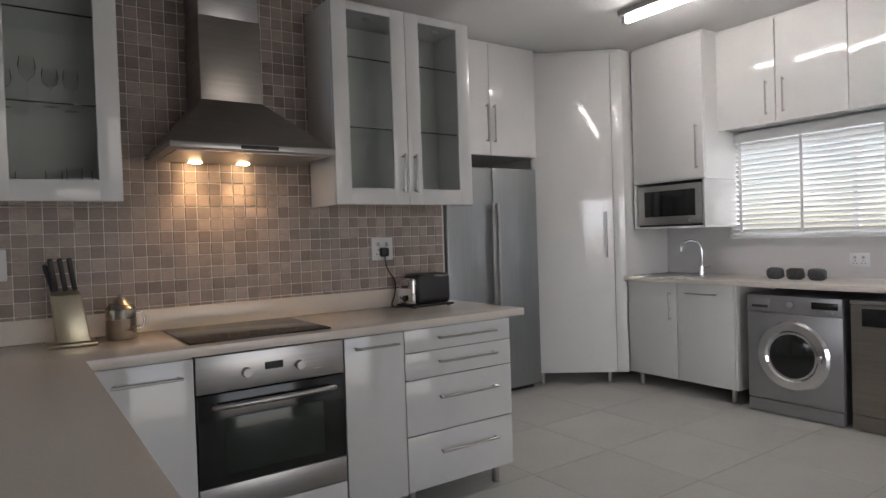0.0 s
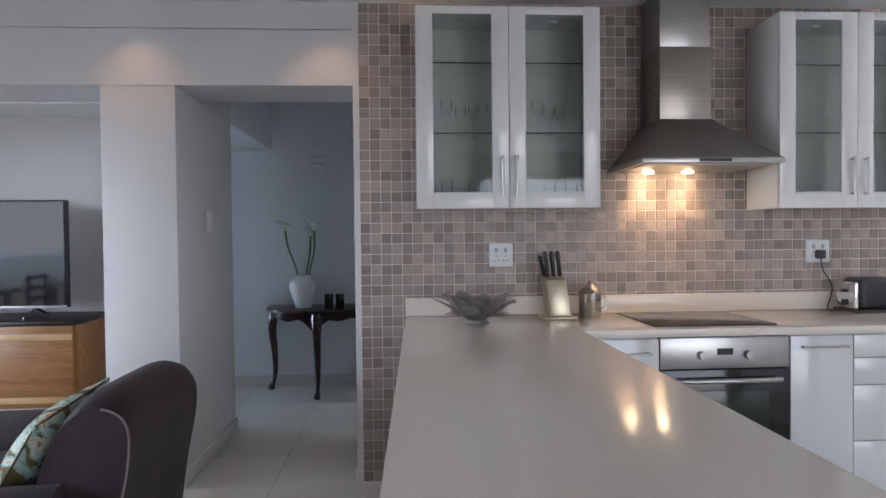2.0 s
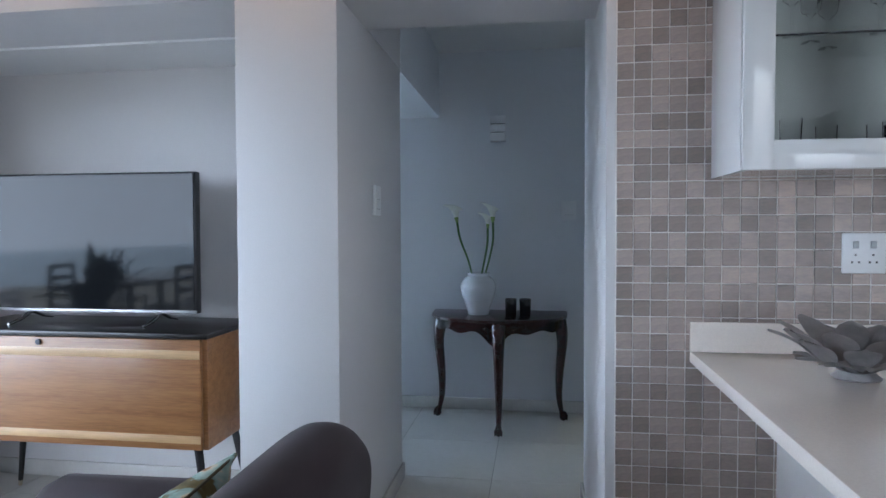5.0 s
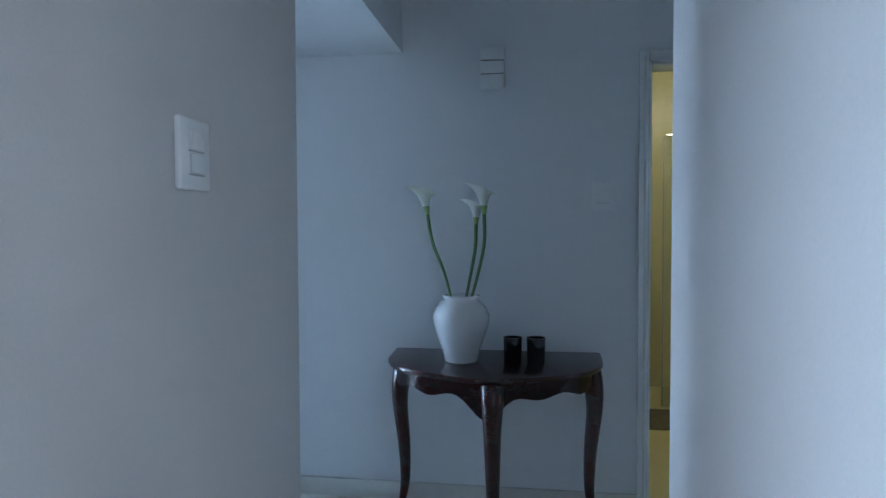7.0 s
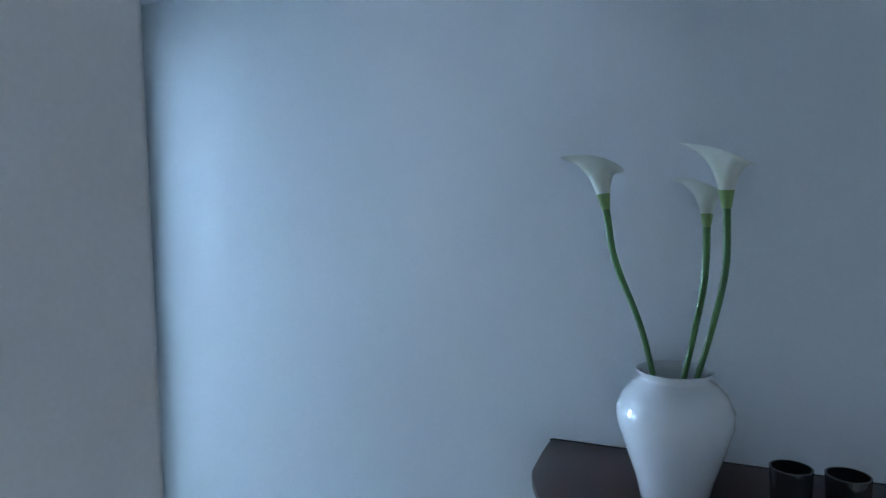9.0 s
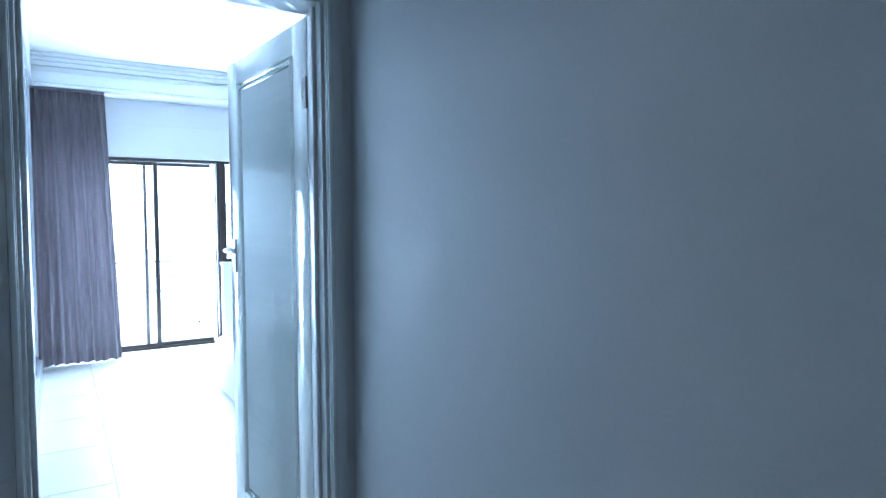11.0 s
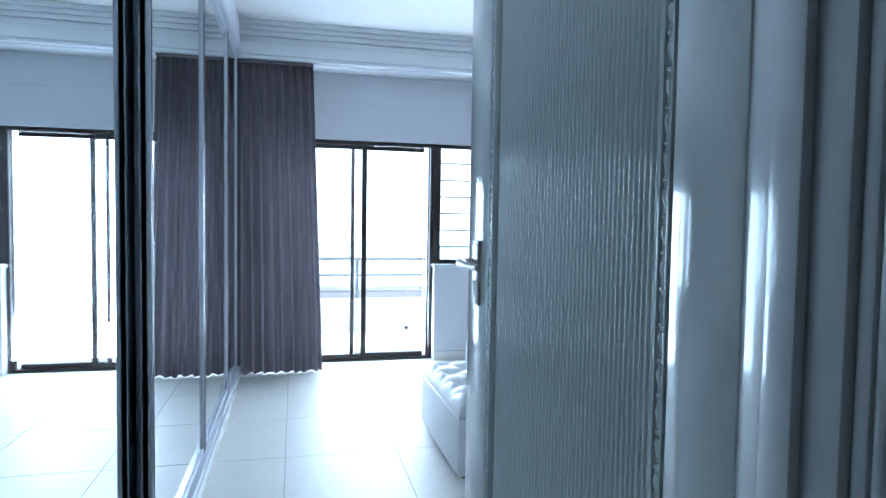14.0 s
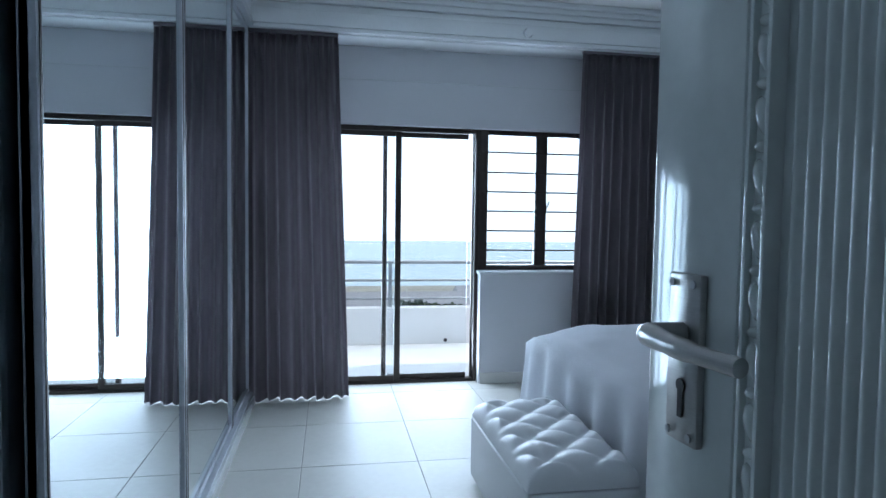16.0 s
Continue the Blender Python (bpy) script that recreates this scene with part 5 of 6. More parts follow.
for x, z in ((0.744, 1.237), (0.771, 1.237), (0.744, 1.111), (0.771, 1.111)):
    part("screw", leaf(cyl(blank(), (x, 0.0092, z), (x, 0.0105, z), 0.0035, None, 10)), PLASTIC_GREY, hd)
part("lever", leaf(tube(blank(), spline([(0.757, 0.009, 1.196), (0.757, 0.038, 1.196), (0.745, 0.044, 1.196), (0.70, 0.046, 1.194), (0.650, 0.042, 1.193)], 20), [0.009] * 6 + [0.0095] * 6 + [0.0085] * 4 + [0.007] * 5, 12)), STEEL, hd, "rounded steel door lever")
part("keyhole", leaf(B(0.754, 0.760, 0.0092, 0.0097, 1.125, 1.150)), BLACK, hd)
part("keyhole", leaf(cyl(blank(), (0.757, 0.0091, 1.152), (0.757, 0.0098, 1.152), 0.0055)), BLACK, hd)
for z in (0.25, 1.69):
    h = part("hinge", leaf(B(0.0, 0.035, 0.0004, 0.0025, z, z + 0.10)), STEEL, door, "steel butt hinge")
    part("knuckle", leaf(cyl(blank(), (-0.004, 0.004, z), (-0.004, 0.004, z + 0.10), 0.005)), STEEL, h)
    for k in range(4):
        part("screw", leaf(cyl(blank(), (0.010 + 0.014 * (k % 2), 0.0026, z + 0.015 + 0.023 * k), (0.010 + 0.014 * (k % 2), 0.0034, z + 0.015 + 0.023 * k), 0.0035, None, 8)), BLACK, h)

# mirrored sliding wardrobe
wr = thing("mirror_wardrobe", (-5.0, 1.2, 0), "built-in wardrobe with sliding mirror doors in dark frames", "wardrobe")
part("carcass", B(-7.24, -2.66, 1.0, 1.265, 0.0, 2.56), GLOSS_WHITE, wr)
part("bulkhead", B(-7.30, -2.61, 1.0, 1.42, 2.575, 2.818), BED_WALL, wr)
part("plinth", B(-7.24, -2.66, 1.266, 1.44, 0.0, 0.075, bev=0.003), TRIM_WHITE, wr)
part("bottom_track", B(-7.24, -2.66, 1.27, 1.425, 0.0755, 0.088, bev=0.002), ALU_GREY, wr)
part("top_track", B(-7.24, -2.66, 1.266, 1.43, 2.52, 2.574, bev=0.003), ALU_GREY, wr)
part("end_post", B(-7.27, -7.245, 1.0, 1.39, 0.0, 2.574, bev=0.003), ALU_GREY, wr)
for x0, x1, y in ((-4.26, -2.70, 1.352), (-5.36, -4.17, 1.395), (-6.50, -5.365, 1.395), (-7.235, -6.505, 1.395)):
    d = part("sliding_door", B(x0, x1, y - 0.022, y - 0.006, 0.092, 2.516), ALU_GREY, wr, "sliding mirror door")
    part("mirror_pane", B(x0 + 0.026, x1 - 0.026, y - 0.0055, y - 0.002, 0.118, 2.492), MIRROR, d, "clear mirror glass")
    for a in (x0, x1 - 0.028):
        part("stile", B(a, a + 0.028, y - 0.026, y + 0.008, 0.092, 2.516, bev=0.004), ALU_GREY, d)
        part("stile_groove", B(a + 0.010, a + 0.018, y + 0.0083, y + 0.010, 0.092, 2.516), ALU, d)
    for z0, z1 in ((0.092, 0.118), (2.492, 2.516)):
        part("rail", B(x0 + 0.0285, x1 - 0.0285, y - 0.0018, y + 0.006, z0, z1, bev=0.002), ALU_GREY, d)

# sliding door and window
sd = thing("door_sliding", (-7.68, 2.2, 0), "dark bronze aluminium glazed sliding door to the balcony", "door", kind="structure")
FX0, FX1 = -7.72, -7.645
for y0, y1, z0, z1 in ((1.40, 1.44, 0, 1.965), (3.045, 3.075, 0, 1.965), (1.44, 3.045, 1.93, 1.965), (1.44, 3.045, 0.0, 0.022)):
    part("frame_bar", B(FX0, FX1, y0, y1, z0, z1, bev=0.003), ALU, sd)
for y0, y1, xx in ((1.445, 2.47, -7.665), (2.33, 3.043, -7.700)):
    pn = part("glass_pane", B(xx - 0.003, xx + 0.003, y0 + 0.045, y1 - 0.045, 0.06, 1.89), WINDOW_GLASS, sd)
    pn.visible_shadow = False
    bars = [(y0, y0 + 0.046, 0.024, 1.928), (y1 - 0.046, y1, 0.024, 1.928), (y0 + 0.0465, y1 - 0.0465, 0.024, 0.06), (y0 + 0.0465, y1 - 0.0465, 1.89, 1.928)]
    if xx < -7.68:
        bars[1] = (y1 - 0.012, y1, 0.024, 1.928)
        bars[0] = (y0, y0 + 0.035, 0.024, 1.928)
    for b in bars:
        part("panel_rail", B(xx - 0.014, xx + 0.014, *b, bev=0.003), ALU, sd)
part("pull_handle", B(-7.648, -7.632, 2.425, 2.452, 0.93, 1.10, bev=0.004), ALU, sd)
w1 = thing("window_1", (-7.68, 3.75, 0.88), "dark bronze casement window with horizontal burglar bars", "window", kind="structure")
for y0, y1, z0, z1 in ((3.076, 3.145, 0.876, 1.964), (4.36, 4.42, 0.876, 1.964), (3.145, 4.36, 0.876, 0.915), (3.145, 4.36, 1.928, 1.964), (3.535, 3.625, 0.915, 1.928), (3.98, 4.03, 0.915, 1.928)):
    part("window_frame", B(-7.715, -7.65, y0, y1, z0, z1, bev=0.003), ALU, w1)
for z in (1.793, 1.638, 1.488, 1.337, 1.185, 1.033):
    part("burglar_bar", B(-7.645, -7.635, 3.10, 4.40, z - 0.006, z + 0.006), ALU, w1)
for y0, y1 in ((3.1455, 3.5345), (3.6255, 3.9795), (4.0305, 4.3595)):
    pn = part("pane", B(-7.688, -7.682, y0, y1, 0.916, 1.927), WINDOW_GLASS, w1)
    pn.visible_shadow = False
for y, s in ((3.555, -1), (3.605, 1)):
    part("catch", tube(blank(), [(-7.645, y, 1.33), (-7.625, y + s * 0.01, 1.36), (-7.62, y + s * 0.035, 1.42)], [0.008, 0.007, 0.005], 8), ALU, w1)


def curtain(y_top, y_bot, x, z0, z1, folds, label, seed):
    """Gathered cloth hanging from a heading, from y_top[0] to y_top[1]."""
    cu = thing("curtain", (x, (y_top[0] + y_top[1]) / 2, z0), label, "curtain", "bedroom curtains")
    rnd = random.Random(seed)
    n, m = folds * 10, 26
    ph = [rnd.uniform(-0.8, 0.8) for _ in range(folds + 2)]
    am = [rnd.uniform(0.65, 1.25) for _ in range(folds + 2)]
    bm = blank()
    g = []
    for j in range(m + 1):
        t = j / m
        row = []
        for i in range(n + 1):
            u = i / n
            f = u * folds
            k = int(f)
            p = ph[k] * (1 - (f - k)) + ph[k + 1] * (f - k)
            a = am[k] * (1 - (f - k)) + am[k + 1] * (f - k)
            fine = max(0.0, 1 - t * 9)
            depth = 0.038 * a * (0.55 + 0.6 * t) * math.sin(2 * math.pi * f + p * t) + 0.012 * fine * math.sin(2 * math.pi * f * 3)
            depth += 0.012 * math.sin(2 * math.pi * f * 0.37 + seed + 2 * t) * t
            y = (y_top[0] * (1 - t) + y_bot[0] * t) * (1 - u) + (y_top[1] * (1 - t) + y_bot[1] * t) * u
            row.append(bm.verts.new((x + depth, y + 0.008 * math.sin(f * 5 + p * 3) * t, z1 + (z0 - z1) * t)))
        g.append(row)
    for a_, b_ in zip(g, g[1:]):
        for i in range(n):
            bm.faces.new((a_[i], a_[i + 1], b_[i + 1], b_[i]))
    bmesh.ops.solidify(bm, geom=bm.faces[:], thickness=0.002)
    part("cloth", bm, CURTAIN, cu, smooth=70)
    part("heading_tape", B(x - 0.022, x + 0.022, y_top[0], y_top[1], z1 - 0.03, z1 - 0.006, bev=0.004), CURTAIN, cu)


curtain((1.36, 1.985), (1.36, 2.075), -7.315, 0.006, 2.535, 9, "heavy mauve-grey curtain drawn back beside the sliding door", 3)
curtain((3.77, 4.72), (3.73, 4.75), -7.33, 0.006, 2.535, 13, "heavy mauve-grey curtain hanging behind the bed", 8)
rb = thing("curtain_track", (-7.47, 3.3, 2.56), "white curtain track with centre bracket", "curtain track")
part("track", B(-7.33, -7.30, 1.38, 5.2, 2.522, 2.529), TRIM_WHITE, rb)
part("bracket", cyl(blank(), (-7.249, 3.316, 2.60), (-7.225, 3.316, 2.60), 0.035, 0.028, 20), TRIM_WHITE, rb)

# bed and ottoman
bed = thing("bed", (-5.4, 4.2, 0), "double bed under a rumpled white duvet", "bed")
part("base", B(-6.30, -4.50, 3.16, 5.30, 0.05, 0.34, bev=0.02), LINEN, bed)
part("mattress", B(-6.28, -4.52, 3.17, 5.30, 0.341, 0.56, bev=0.06, seg=3), LINEN, bed)
bm = blank()
g = []
NX, NY = 56, 56
for i in range(NX + 1):
    row = []
    for j in range(NY + 1):
        u, v = i / NX, j / NY
        s = (u - 0.5) * 2.6
        q = v * 2.55 - 0.42
        over = max(0.0, abs(s) - 0.93)
        x = -5.40 + math.copysign(min(abs(s), 0.93) + min(over, 0.05) + over * 0.10, s)
        foot = max(0.0, -q)
        y = 3.12 + max(q, 0.0) - min(foot, 0.04) - foot * 0.06
        fall = max(over, foot)
        r = 0.10
        z = 0.70 - (fall if fall > r else fall * fall / (2 * r) + fall * 0.4)
        z -= 0.05 * math.exp(-((0.93 - min(abs(s), 0.93)) / 0.12) ** 2) + 0.05 * math.exp(-(max(q, 0) / 0.14) ** 2)
        nz = noise.noise(Vector((x * 2.2, y * 2.2, 0.3))) * 0.028 + noise.noise(Vector((x * 7, y * 7, 2.0))) * 0.010
        fold = 0.022 * math.sin((x if foot > over else y) * 21 + 3 * noise.noise(Vector((x, y, 5)))) * min(1, fall * 4)
        z = max(z + nz, 0.20 + 0.03 * noise.noise(Vector((x * 3, y * 3, 9))))
        if foot > over:
            y -= fold + 0.012
        else:
            x += math.copysign(fold, s)
        row.append(bm.verts.new((x, y, z)))
    g.append(row)
for a_, b_ in zip(g, g[1:]):
    for j in range(NY):
        bm.faces.new((a_[j], b_[j], b_[j + 1], a_[j + 1]))
bmesh.ops.solidify(bm, geom=bm.faces[:], thickness=0.012)
part("duvet", bm, LINEN, bed, "rumpled white cotton duvet", smooth=80)

OX0, OX1, OY0, OY1 = -5.84, -4.95, 2.62, 3.07
ot = thing("ottoman", (-5.19, 2.81, 0), "white leatherette storage ottoman with buttoned top at the bed's foot", "ottoman")
part("box_body", B(OX0, OX1, OY0, OY1, 0.025, 0.315, bev=0.012, seg=3), LEATHER, ot)
bm = blank()
NX, NY = 84, 36
g = []
for i in range(NX + 1):
    row = []
    for j in range(NY + 1):
        u, v = i / NX, j / NY
        a, b = u * 8, v * 4
        # diagonal tufting: dips where the diagonals meet
        d1 = abs(math.sin(math.pi * (a + b) / 2))
        d2 = abs(math.sin(math.pi * (a - b) / 2))
        tuft = (min(d1, 1) ** 0.55) * (min(d2, 1) ** 0.55)
        edge = min(u * (OX1 - OX0), (1 - u) * (OX1 - OX0), v * (OY1 - OY0), (1 - v) * (OY1 - OY0))
        roll = math.sqrt(max(0.0, 1 - (1 - min(edge / 0.05, 1)) ** 2))
        z = 0.322 + 0.06 * roll + 0.036 * tuft * min(edge / 0.05, 1)
        row.append(bm.verts.new((OX0 + 0.004 + u * (OX1 - OX0 - 0.008), OY0 + 0.004 + v * (OY1 - OY0 - 0.008), z)))
    g.append(row)
for a_, b_ in zip(g, g[1:]):
    for j in range(NY):
        bm.faces.new((a_[j], b_[j], b_[j + 1], a_[j + 1]))
low = [bm.verts.new((v.co.x, v.co.y, 0.318)) for v in (g[0][0], g[NX][0], g[NX][NY], g[0][NY])]
for strip, a_, b_ in (([r[0] for r in g], 0, 1), (g[NX], 1, 2), ([r[NY] for r in g][::-1], 2, 3), (g[0][::-1], 3, 0)):
    bm.faces.new((low[a_], low[b_], *strip[::-1]))
part("buttoned_lid", bm, LEATHER, ot, "deep-buttoned white lid", smooth=80)
for lx in (OX0 + 0.06, OX1 - 0.06):
    for ly in (OY0 + 0.06, OY1 - 0.06):
        part("foot", cyl(blank(), (lx, ly, 0), (lx, ly, 0.0245), 0.02), BLACK, ot)

# ---- balcony and distance ----
structure("balcony_floor", BALCONY, "sunlit white balcony floor", "balcony", (-9.5, -7.72, -1.0, 8.0, -0.25, -0.05))
structure("balcony_parapet", BALCONY, "low white rendered parapet", "parapet", (-9.50, -9.34, -1.0, 8.0, -0.05, 0.335), bev=0.01)
rl = thing("balcony_railing", (-9.42, 3.0, 0.335), "galvanised three-bar railing on the parapet", "railing")
for z in (0.807, 0.616, 0.425):
    part("rail", cyl(blank(), (-9.42, -1.0, z), (-9.42, 8.0, z), 0.014 if z < 0.8 else 0.018, None, 12), RAIL, rl)
for y in (-0.6, 1.0, 2.56, 4.1, 5.7, 7.3):
    part("post", B(-9.438, -9.402, y - 0.018, y + 0.018, 0.336, 0.80, bev=0.004), RAIL, rl)
dr = thing("drain_outlet", (-9.339, 3.14, 0.0), "small dark round drain hole in the parapet", "drain")
part("pipe", cyl(blank(), (-9.3395, 3.14, -0.01), (-9.33, 3.14, -0.01), 0.02), BLACK, dr)
structure("terrace_floor", BALCONY, "pale terrace floor outside the living room", "terrace", (-9.5, -3.30, -6.9, 0.85, -0.25, -0.05))
structure("terrace_parapet", BALCONY, "low white rendered terrace parapet", "parapet", (-9.50, -9.34, -6.9, -1.0, -0.05, 0.335), bev=0.01)


def terrace_chair(x, y, turn):
    c = thing("terrace_chair", (x, y, -0.05), "dark wooden slatted chair at the terrace table", "chair", "chairs on the terrace")
    m = pose(x, y, -0.05, 0, 0, turn)
    for lx in (-0.2, 0.2):
        for ly, top in ((-0.2, 0.44), (0.2, 0.95)):
            part("leg", box(blank(), lx - 0.02, lx + 0.02, ly - 0.02, ly + 0.02, 0, top, bev=0.004, m=m), EBONISED, c)
    part("seat", box(blank(), -0.23, 0.23, -0.23, 0.18, 0.441, 0.475, bev=0.008, m=m), EBONISED, c)
    for z in (0.62, 0.76, 0.90):
        part("back_slat", box(blank(), -0.18, 0.18, 0.19, 0.21, z, z + 0.06, bev=0.004, m=m), EBONISED, c)


tt = thing("terrace_table", (-5.2, -4.4, -0.05), "dark wooden table on the terrace", "table")
part("tabletop", B(-5.65, -4.85, -5.3, -3.5, 0.66, 0.70, bev=0.006), EBONISED, tt)
for lx in (-5.58, -4.92):
    for ly in (-5.22, -3.58):
        part("leg", B(lx - 0.035, lx + 0.035, ly - 0.035, ly + 0.035, -0.05, 0.6595, bev=0.005), EBONISED, tt)
for cy in (-3.95, -4.85):
    terrace_chair(-4.62, cy, -90)
    terrace_chair(-5.9, cy, 90)
pp = thing("potted_plant", (-4.7, -2.75, -0.05), "leafy plant in a dark pot on the terrace", "plant")
part("pot", lathe(blank(), [(0.15, 0), (0.22, 0.40), (0.23, 0.44), (0.20, 0.44), (0.19, 0.40), (0.001, 0.39)], 28, (-4.7, -2.75, -0.05)), EBONISED, pp)
rnd = random.Random(21)
for k in range(34):
    a, el, ln = rnd.uniform(0, 6.28), rnd.uniform(0.35, 1.35), rnd.uniform(0.45, 0.75)
    bm = blank()
    rib = []
    for q in range(7):
        t = q / 6
        r_, z_ = ln * t * math.cos(el) * 0.75, 0.345 + ln * (t * math.sin(el) * 1.25 - 0.35 * t * t)
        w = 0.045 * math.sin(math.pi * (0.08 + 0.9 * t))
        cx_, cy_ = -4.7 + math.cos(a) * r_, -2.75 + math.sin(a) * r_
        rib.append([bm.verts.new((cx_ - math.sin(a) * w * e, cy_ + math.cos(a) * w * e, z_ + 0.012 * abs(e))) for e in (-1, 0, 1)])
    for ra, rb_ in zip(rib, rib[1:]):
        for e in (0, 1):
            bm.faces.new((ra[e], rb_[e], rb_[e + 1], ra[e + 1]))
    bmesh.ops.solidify(bm, geom=bm.faces[:], thickness=0.002)
    part("leaf", bm, LEAF, pp, smooth=60)
pp.scale = (1.25, 1.25, 1.25)
gm = blank()
gv = [gm.verts.new(v) for v in ((-9.5, -900, -9), (-9.5, 900, -9), (-60, 900, -9), (-160, 900, -16), (-160, -900, -16), (-60, -900, -9))]
gm.faces.new(gv[:3] + gv[5:])
gm.faces.new((gv[5], gv[2], gv[3], gv[4]))
solid("ground", gm, GROUND, "scrubby ground falling towards the shore", "ground", "structure", smooth=0)
sea = blank()
sea.faces.new([sea.verts.new(v) for v in ((-150, -2500, -15.5), (-4000, -2500, -15.5), (-4000, 2500, -15.5), (-150, 2500, -15.5))])
solid("water", sea, SEA, "pale hazy sea reaching the horizon", "sea", "structure", smooth=0)

# added upright sheet that glows white in place of the distant bright sky
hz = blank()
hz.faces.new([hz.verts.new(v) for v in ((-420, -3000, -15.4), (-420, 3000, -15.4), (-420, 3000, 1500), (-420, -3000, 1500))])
solid("backdrop", hz, SKY_GLOW, "glowing white backdrop sheet standing in for bright hazy sky", "haze", "structure", smooth=0)


def house(x, y, w, d, z, h):
    hs = thing("house", (x, y, z), "white coastal house with grey pitched roof", "house", "houses towards the sea")
    part("wall", B(x - d / 2, x + d / 2, y - w / 2, y + w / 2, z - 3, z + h), BALCONY, hs)
    bm = blank()
    e = 0.5
    v = [bm.verts.new(p) for p in ((x - d / 2 - e, y - w / 2 - e, z + h), (x + d / 2 + e, y - w / 2 - e, z + h), (x + d / 2 + e, y + w / 2 + e, z + h), (x - d / 2 - e, y + w / 2 + e, z + h),
                                   (x, y - w / 2 - e, z + h + 2.0), (x, y + w / 2 + e, z + h + 2.0))]
    for f in ((0, 1, 4), (1, 2, 5, 4), (2, 3, 5), (3, 0, 4, 5), (3, 2, 1, 0)):
        bm.faces.new([v[k] for k in f])
    part("roof", bm, ROOF, hs, smooth=0)
    for k in (-0.25, 0.2):
        part("window", B(x + d / 2, x + d / 2 + 0.05, y + k * w - 0.6, y + k * w + 0.6, z + h - 2.0, z + h - 0.8), BLACK_GLASS, hs)


house(-44, 5.5, 9, 8, -9.0, 3.3)
house(-50, 17, 10, 8, -9.0, 3.0)
house(-48, -8, 11, 8, -9.0, 3.4)


def tree(x, y, z, h, r, seed, palm=False):
    tr = thing("palm_tree" if palm else "tree", (x, y, z), "palm with drooping fronds beyond the balcony" if palm else "dense green coastal tree beyond the balcony", "tree", "trees towards the sea")
    rnd = random.Random(seed)
    bm = blank()
    tube(bm, spline([(x, y, z), (x + 0.1, y + 0.15, z + h * 0.5), (x, y + 0.2, z + h)], 12), [0.22 - 0.10 * k / 12 for k in range(13)], 8)
    if not palm:
        for k in range(6):
            a = rnd.uniform(0, 6.28)
            tube(bm, [(x, y + 0.15, z + h * 0.6), (x + math.cos(a) * r * 0.6, y + math.sin(a) * r * 0.6, z + h * rnd.uniform(0.8, 1.05))], [0.09, 0.03], 6)
    part("trunk", bm, BARK, tr)
    verts, faces = [], []
    if palm:
        for k in range(22):
            a, el = rnd.uniform(0, 6.28), rnd.uniform(-0.2, 1.0)
            prev = None
            for s in range(9):
                t = s / 8
                rr = r * t * (0.6 + 0.4 * math.cos(el))
                zz = z + h + r * (math.sin(el) * t - 0.75 * t * t)
                w = 0.16 * math.sin(math.pi * min(t + 0.08, 1))
                c, n = Vector((x + math.cos(a) * rr, y + 0.2 + math.sin(a) * rr, zz)), Vector((-math.sin(a), math.cos(a), 0))
                i = len(verts)
                verts += [c - n * w - Vector((0, 0, w * 0.6)), c, c + n * w - Vector((0, 0, w * 0.6))]
                if prev is not None:
                    faces += [(prev, i, i + 1, prev + 1), (prev + 1, i + 1, i + 2, prev + 2)]
                prev = i
    else:
        for k in range(1500):
            d = Vector((rnd.gauss(0, 1), rnd.gauss(0, 1), rnd.gauss(0, 0.8))).normalized() * r * rnd.uniform(0.45, 1.0) ** 0.5
            d *= 0.75 + 0.35 * noise.noise(d * 0.9 + Vector((seed, 0, 0)))
            c = Vector((x, y, z + h)) + d
            s = rnd.uniform(0.10, 0.26)
            e1 = Vector((rnd.uniform(-1, 1), rnd.uniform(-1, 1), rnd.uniform(-1, 1))).normalized() * s
            e2 = e1.orthogonal().normalized() * s * 0.6
            i = len(verts)
            verts += [c - e1, c + e2, c + e1, c - e2]
            faces.append((i, i + 1, i + 2, i + 3))
    me = bpy.data.meshes.new("crown")
    me.from_pydata(verts, [], faces)
    me.materials.append(LEAF)
    ob = new("crown", me)
    ob.parent = tr
    ob.matrix_parent_inverse = Matrix.Translation(-tr.location)


for k, (x, y, h, r, palm) in enumerate(((-34, 6.4, 4.9, 1.7, False), (-35, 8.3, 4.6, 1.5, False), (-32, 7.2, 4.7, 1.2, False), (-30, 9.2, 5.6, 1.4, True), (-38, 1.0, 4.6, 1.9, False), (-31, 12.8, 4.6, 1.5, False), (-33, -3.0, 5.6, 1.6, True))):
    tree(x, y, -9.0, h, r, k + 2, palm)

# ---- wall mosaic and floor tiles ----
PITCH = 0.0562
tile_wall = solid("mosaic_wall", B(0.050, 3.04, -0.0045, -0.0005, 0.0, 2.599), GROUT, "square brown-grey stone mosaic tiles with pale grout", "tiled wall", "structure")
tb = blank()
box(tb, -0.0262, 0.0262, -0.0068, 0.0, -0.0262, 0.0262, bev=0.0016, seg=1)
tile_mesh = bpy.data.meshes.new("mosaic_tile")
tb.to_mesh(tile_mesh)
tb.free()
tile_mesh.materials.append(TILE)
rnd = random.Random(5)
verts0 = [v.co.copy() for v in tile_mesh.vertices]
faces0 = [tuple(p.vertices) for p in tile_mesh.polygons]
verts, faces = [], []
singles = 0
cols, rows_ = int(2.986 / PITCH), int(2.599 / PITCH)
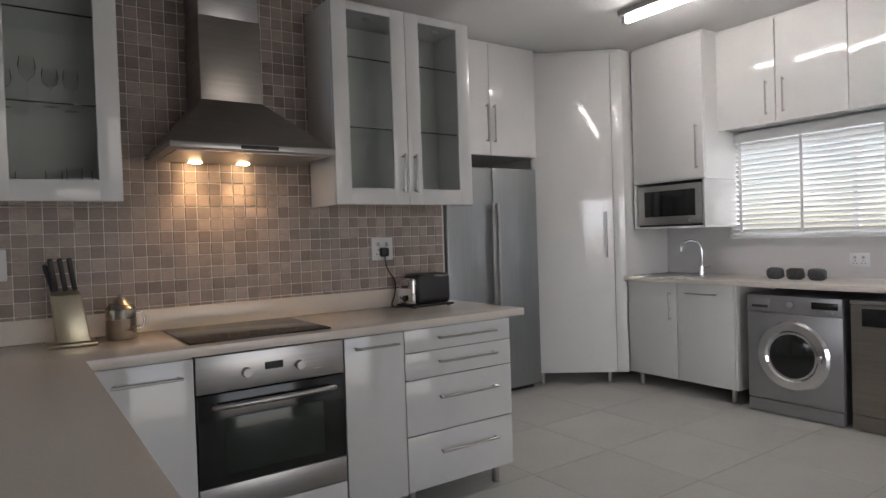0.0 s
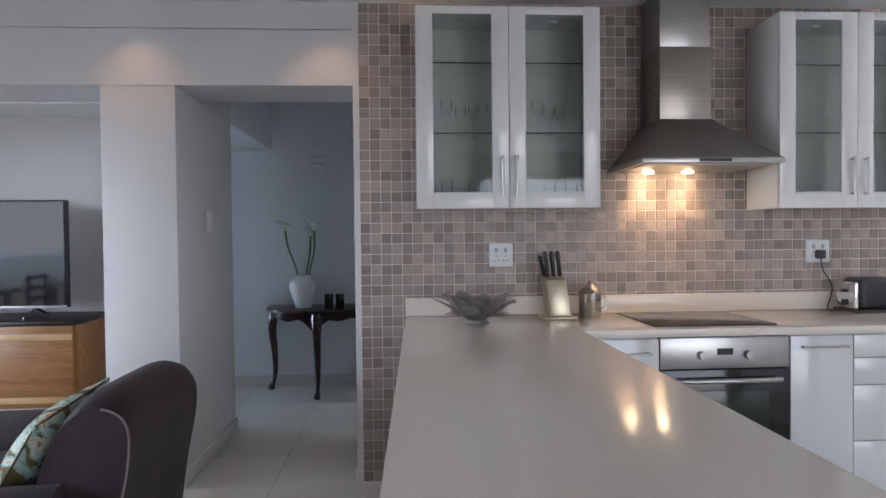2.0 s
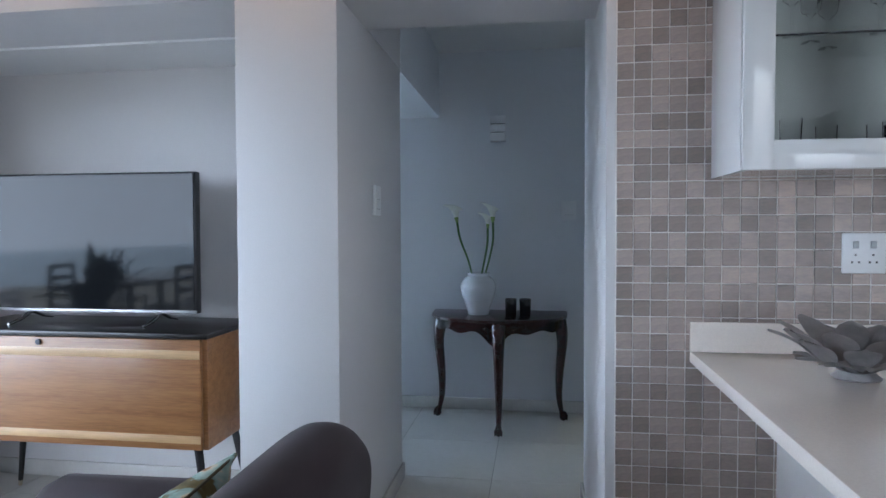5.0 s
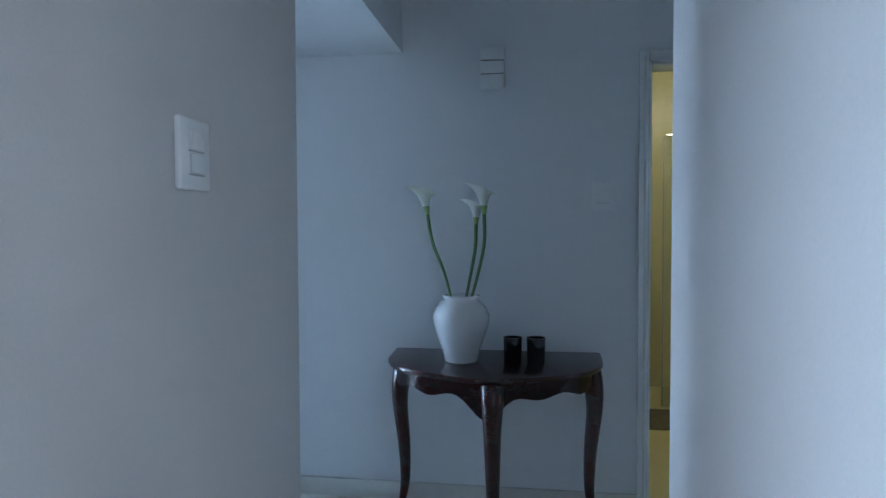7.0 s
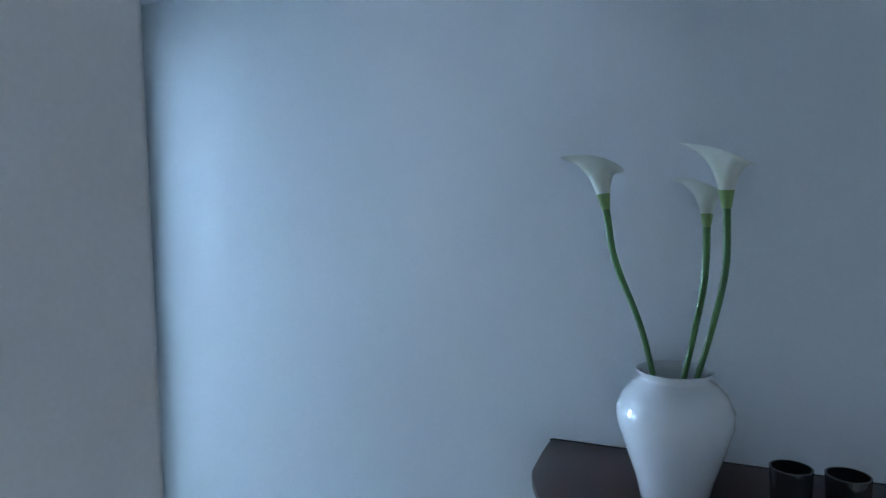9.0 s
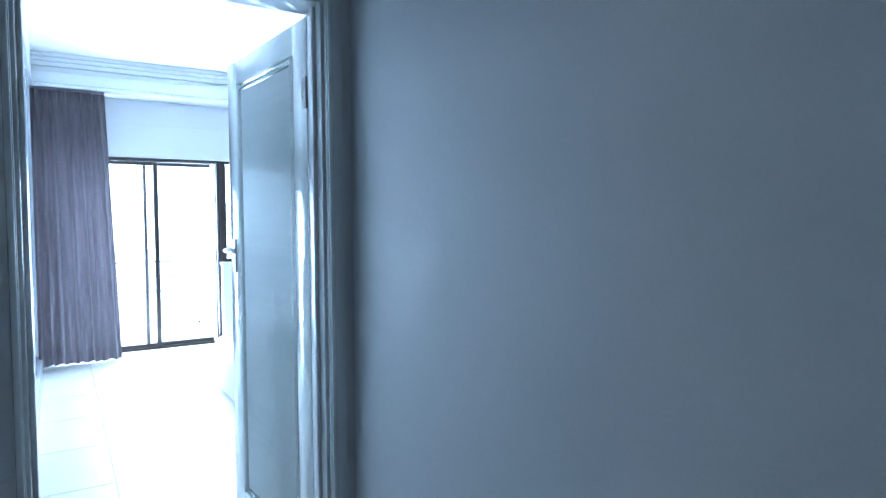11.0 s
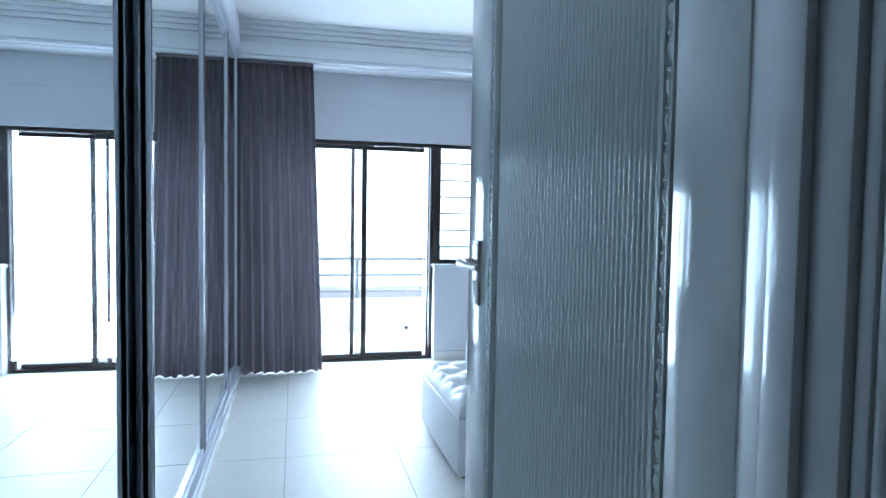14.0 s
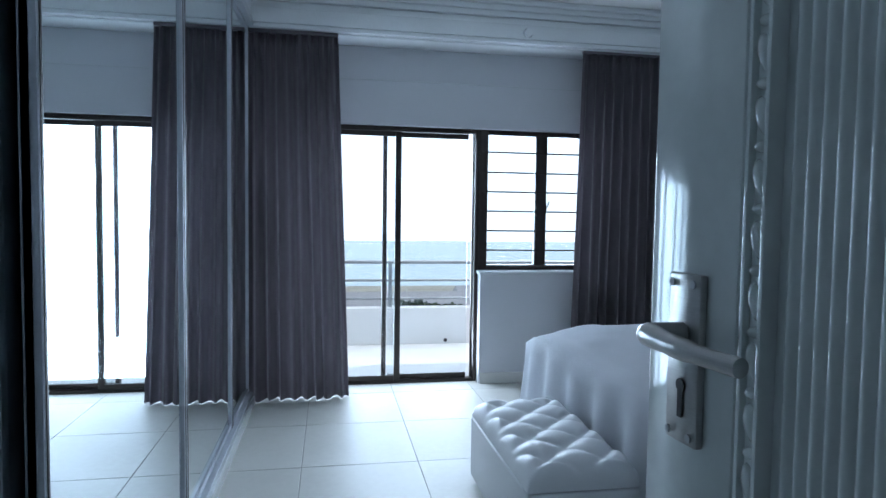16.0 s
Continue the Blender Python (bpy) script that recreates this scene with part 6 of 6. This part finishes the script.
for i in range(cols):
    for j in range(rows_):
        x = 0.052 + PITCH * (i + 0.5)
        z = 2.597 - PITCH * (j + 0.5)
        if z < 0.90 and x > 0.60:
            continue
        if 0.91 < z < 0.98 and x > 0.32:
            continue
        off = (rnd.uniform(-0.0006, 0.0006), -0.001 + rnd.uniform(-0.0006, 0.0006), rnd.uniform(-0.0006, 0.0006))
        if i < 6 and singles < 300:
            ob = new("tile", tile_mesh)
            ob.parent = tile_wall
            ob.location = (x + off[0], off[1], z + off[2])
            singles += 1
        else:
            k = len(verts)
            verts += [(v.x + x + off[0], v.y + off[1], v.z + z + off[2]) for v in verts0]
            faces += [tuple(a + k for a in f) for f in faces0]
me = bpy.data.meshes.new("mosaic_rest")
me.from_pydata(verts, [], faces)
me.materials.append(TILE)
rest = new("mosaic_rest", me)
rest.parent = tile_wall
tagged(rest, kind="stuff")


def floor_tiles(name, label, x0, x1, y0, y1, px, py, ox, oy):
    base = structure(name, FLOOR_GROUT, label, "floor", (x0, x1, y0, y1, -0.12, -0.003))
    bm = B(-px / 2 + 0.0016, px / 2 - 0.0016, -py / 2 + 0.0016, py / 2 - 0.0016, -0.0125, 0.0, bev=0.0012, seg=1)
    me = bpy.data.meshes.new("floor_tile")
    bm.to_mesh(me)
    bm.free()
    me.materials.append(FLOOR_TILE)
    i = math.floor((x0 - ox) / px)
    while ox + i * px < x1:
        j = math.floor((y0 - oy) / py)
        while oy + j * py < y1:
            a0, a1 = max(x0, ox + i * px), min(x1, ox + (i + 1) * px)
            b0, b1 = max(y0, oy + j * py), min(y1, oy + (j + 1) * py)
            if a1 - a0 > 0.02 and b1 - b0 > 0.02:
                whole = a1 - a0 > px - 1e-4 and b1 - b0 > py - 1e-4
                if whole:
                    ob = new("floor_tile", me)
                else:
                    cut = B(-(a1 - a0) / 2 + 0.0016, (a1 - a0) / 2 - 0.0016, -(b1 - b0) / 2 + 0.0016, (b1 - b0) / 2 - 0.0016, -0.0125, 0.0, bev=0.0012, seg=1)
                    ob = finish("floor_tile", cut, FLOOR_TILE, 0)
                ob.parent = base
                ob.location = ((a0 + a1) / 2, (b0 + b1) / 2, 0)
            j += 1
        i += 1


floor_tiles("floor_kitchen", "large pale porcelain floor tiles with fine joints", -3.12, 5.78, -6.7, 0.0, 0.6, 0.6, -0.44, 0.0)
floor_tiles("floor_hall", "large pale porcelain floor tiles in the hall", -2.48, 1.6, 0.0, 2.387, 0.6, 0.6, -0.44, -0.11)
floor_tiles("floor_niche", "pale porcelain floor tiles in the niche", -3.12, -2.48, 0.0, 0.84, 0.6, 0.6, -0.44, 0.0)
floor_tiles("floor_back", "pale porcelain floor tiles beside the fridge", 3.04, 5.78, 0.0, 1.55, 0.6, 0.6, -0.44, 0.0)
floor_tiles("floor_bedroom", "large pale porcelain bedroom floor tiles", -7.72, -2.48, 0.98, 5.35, 0.655, 0.60, -4.79, 1.798)
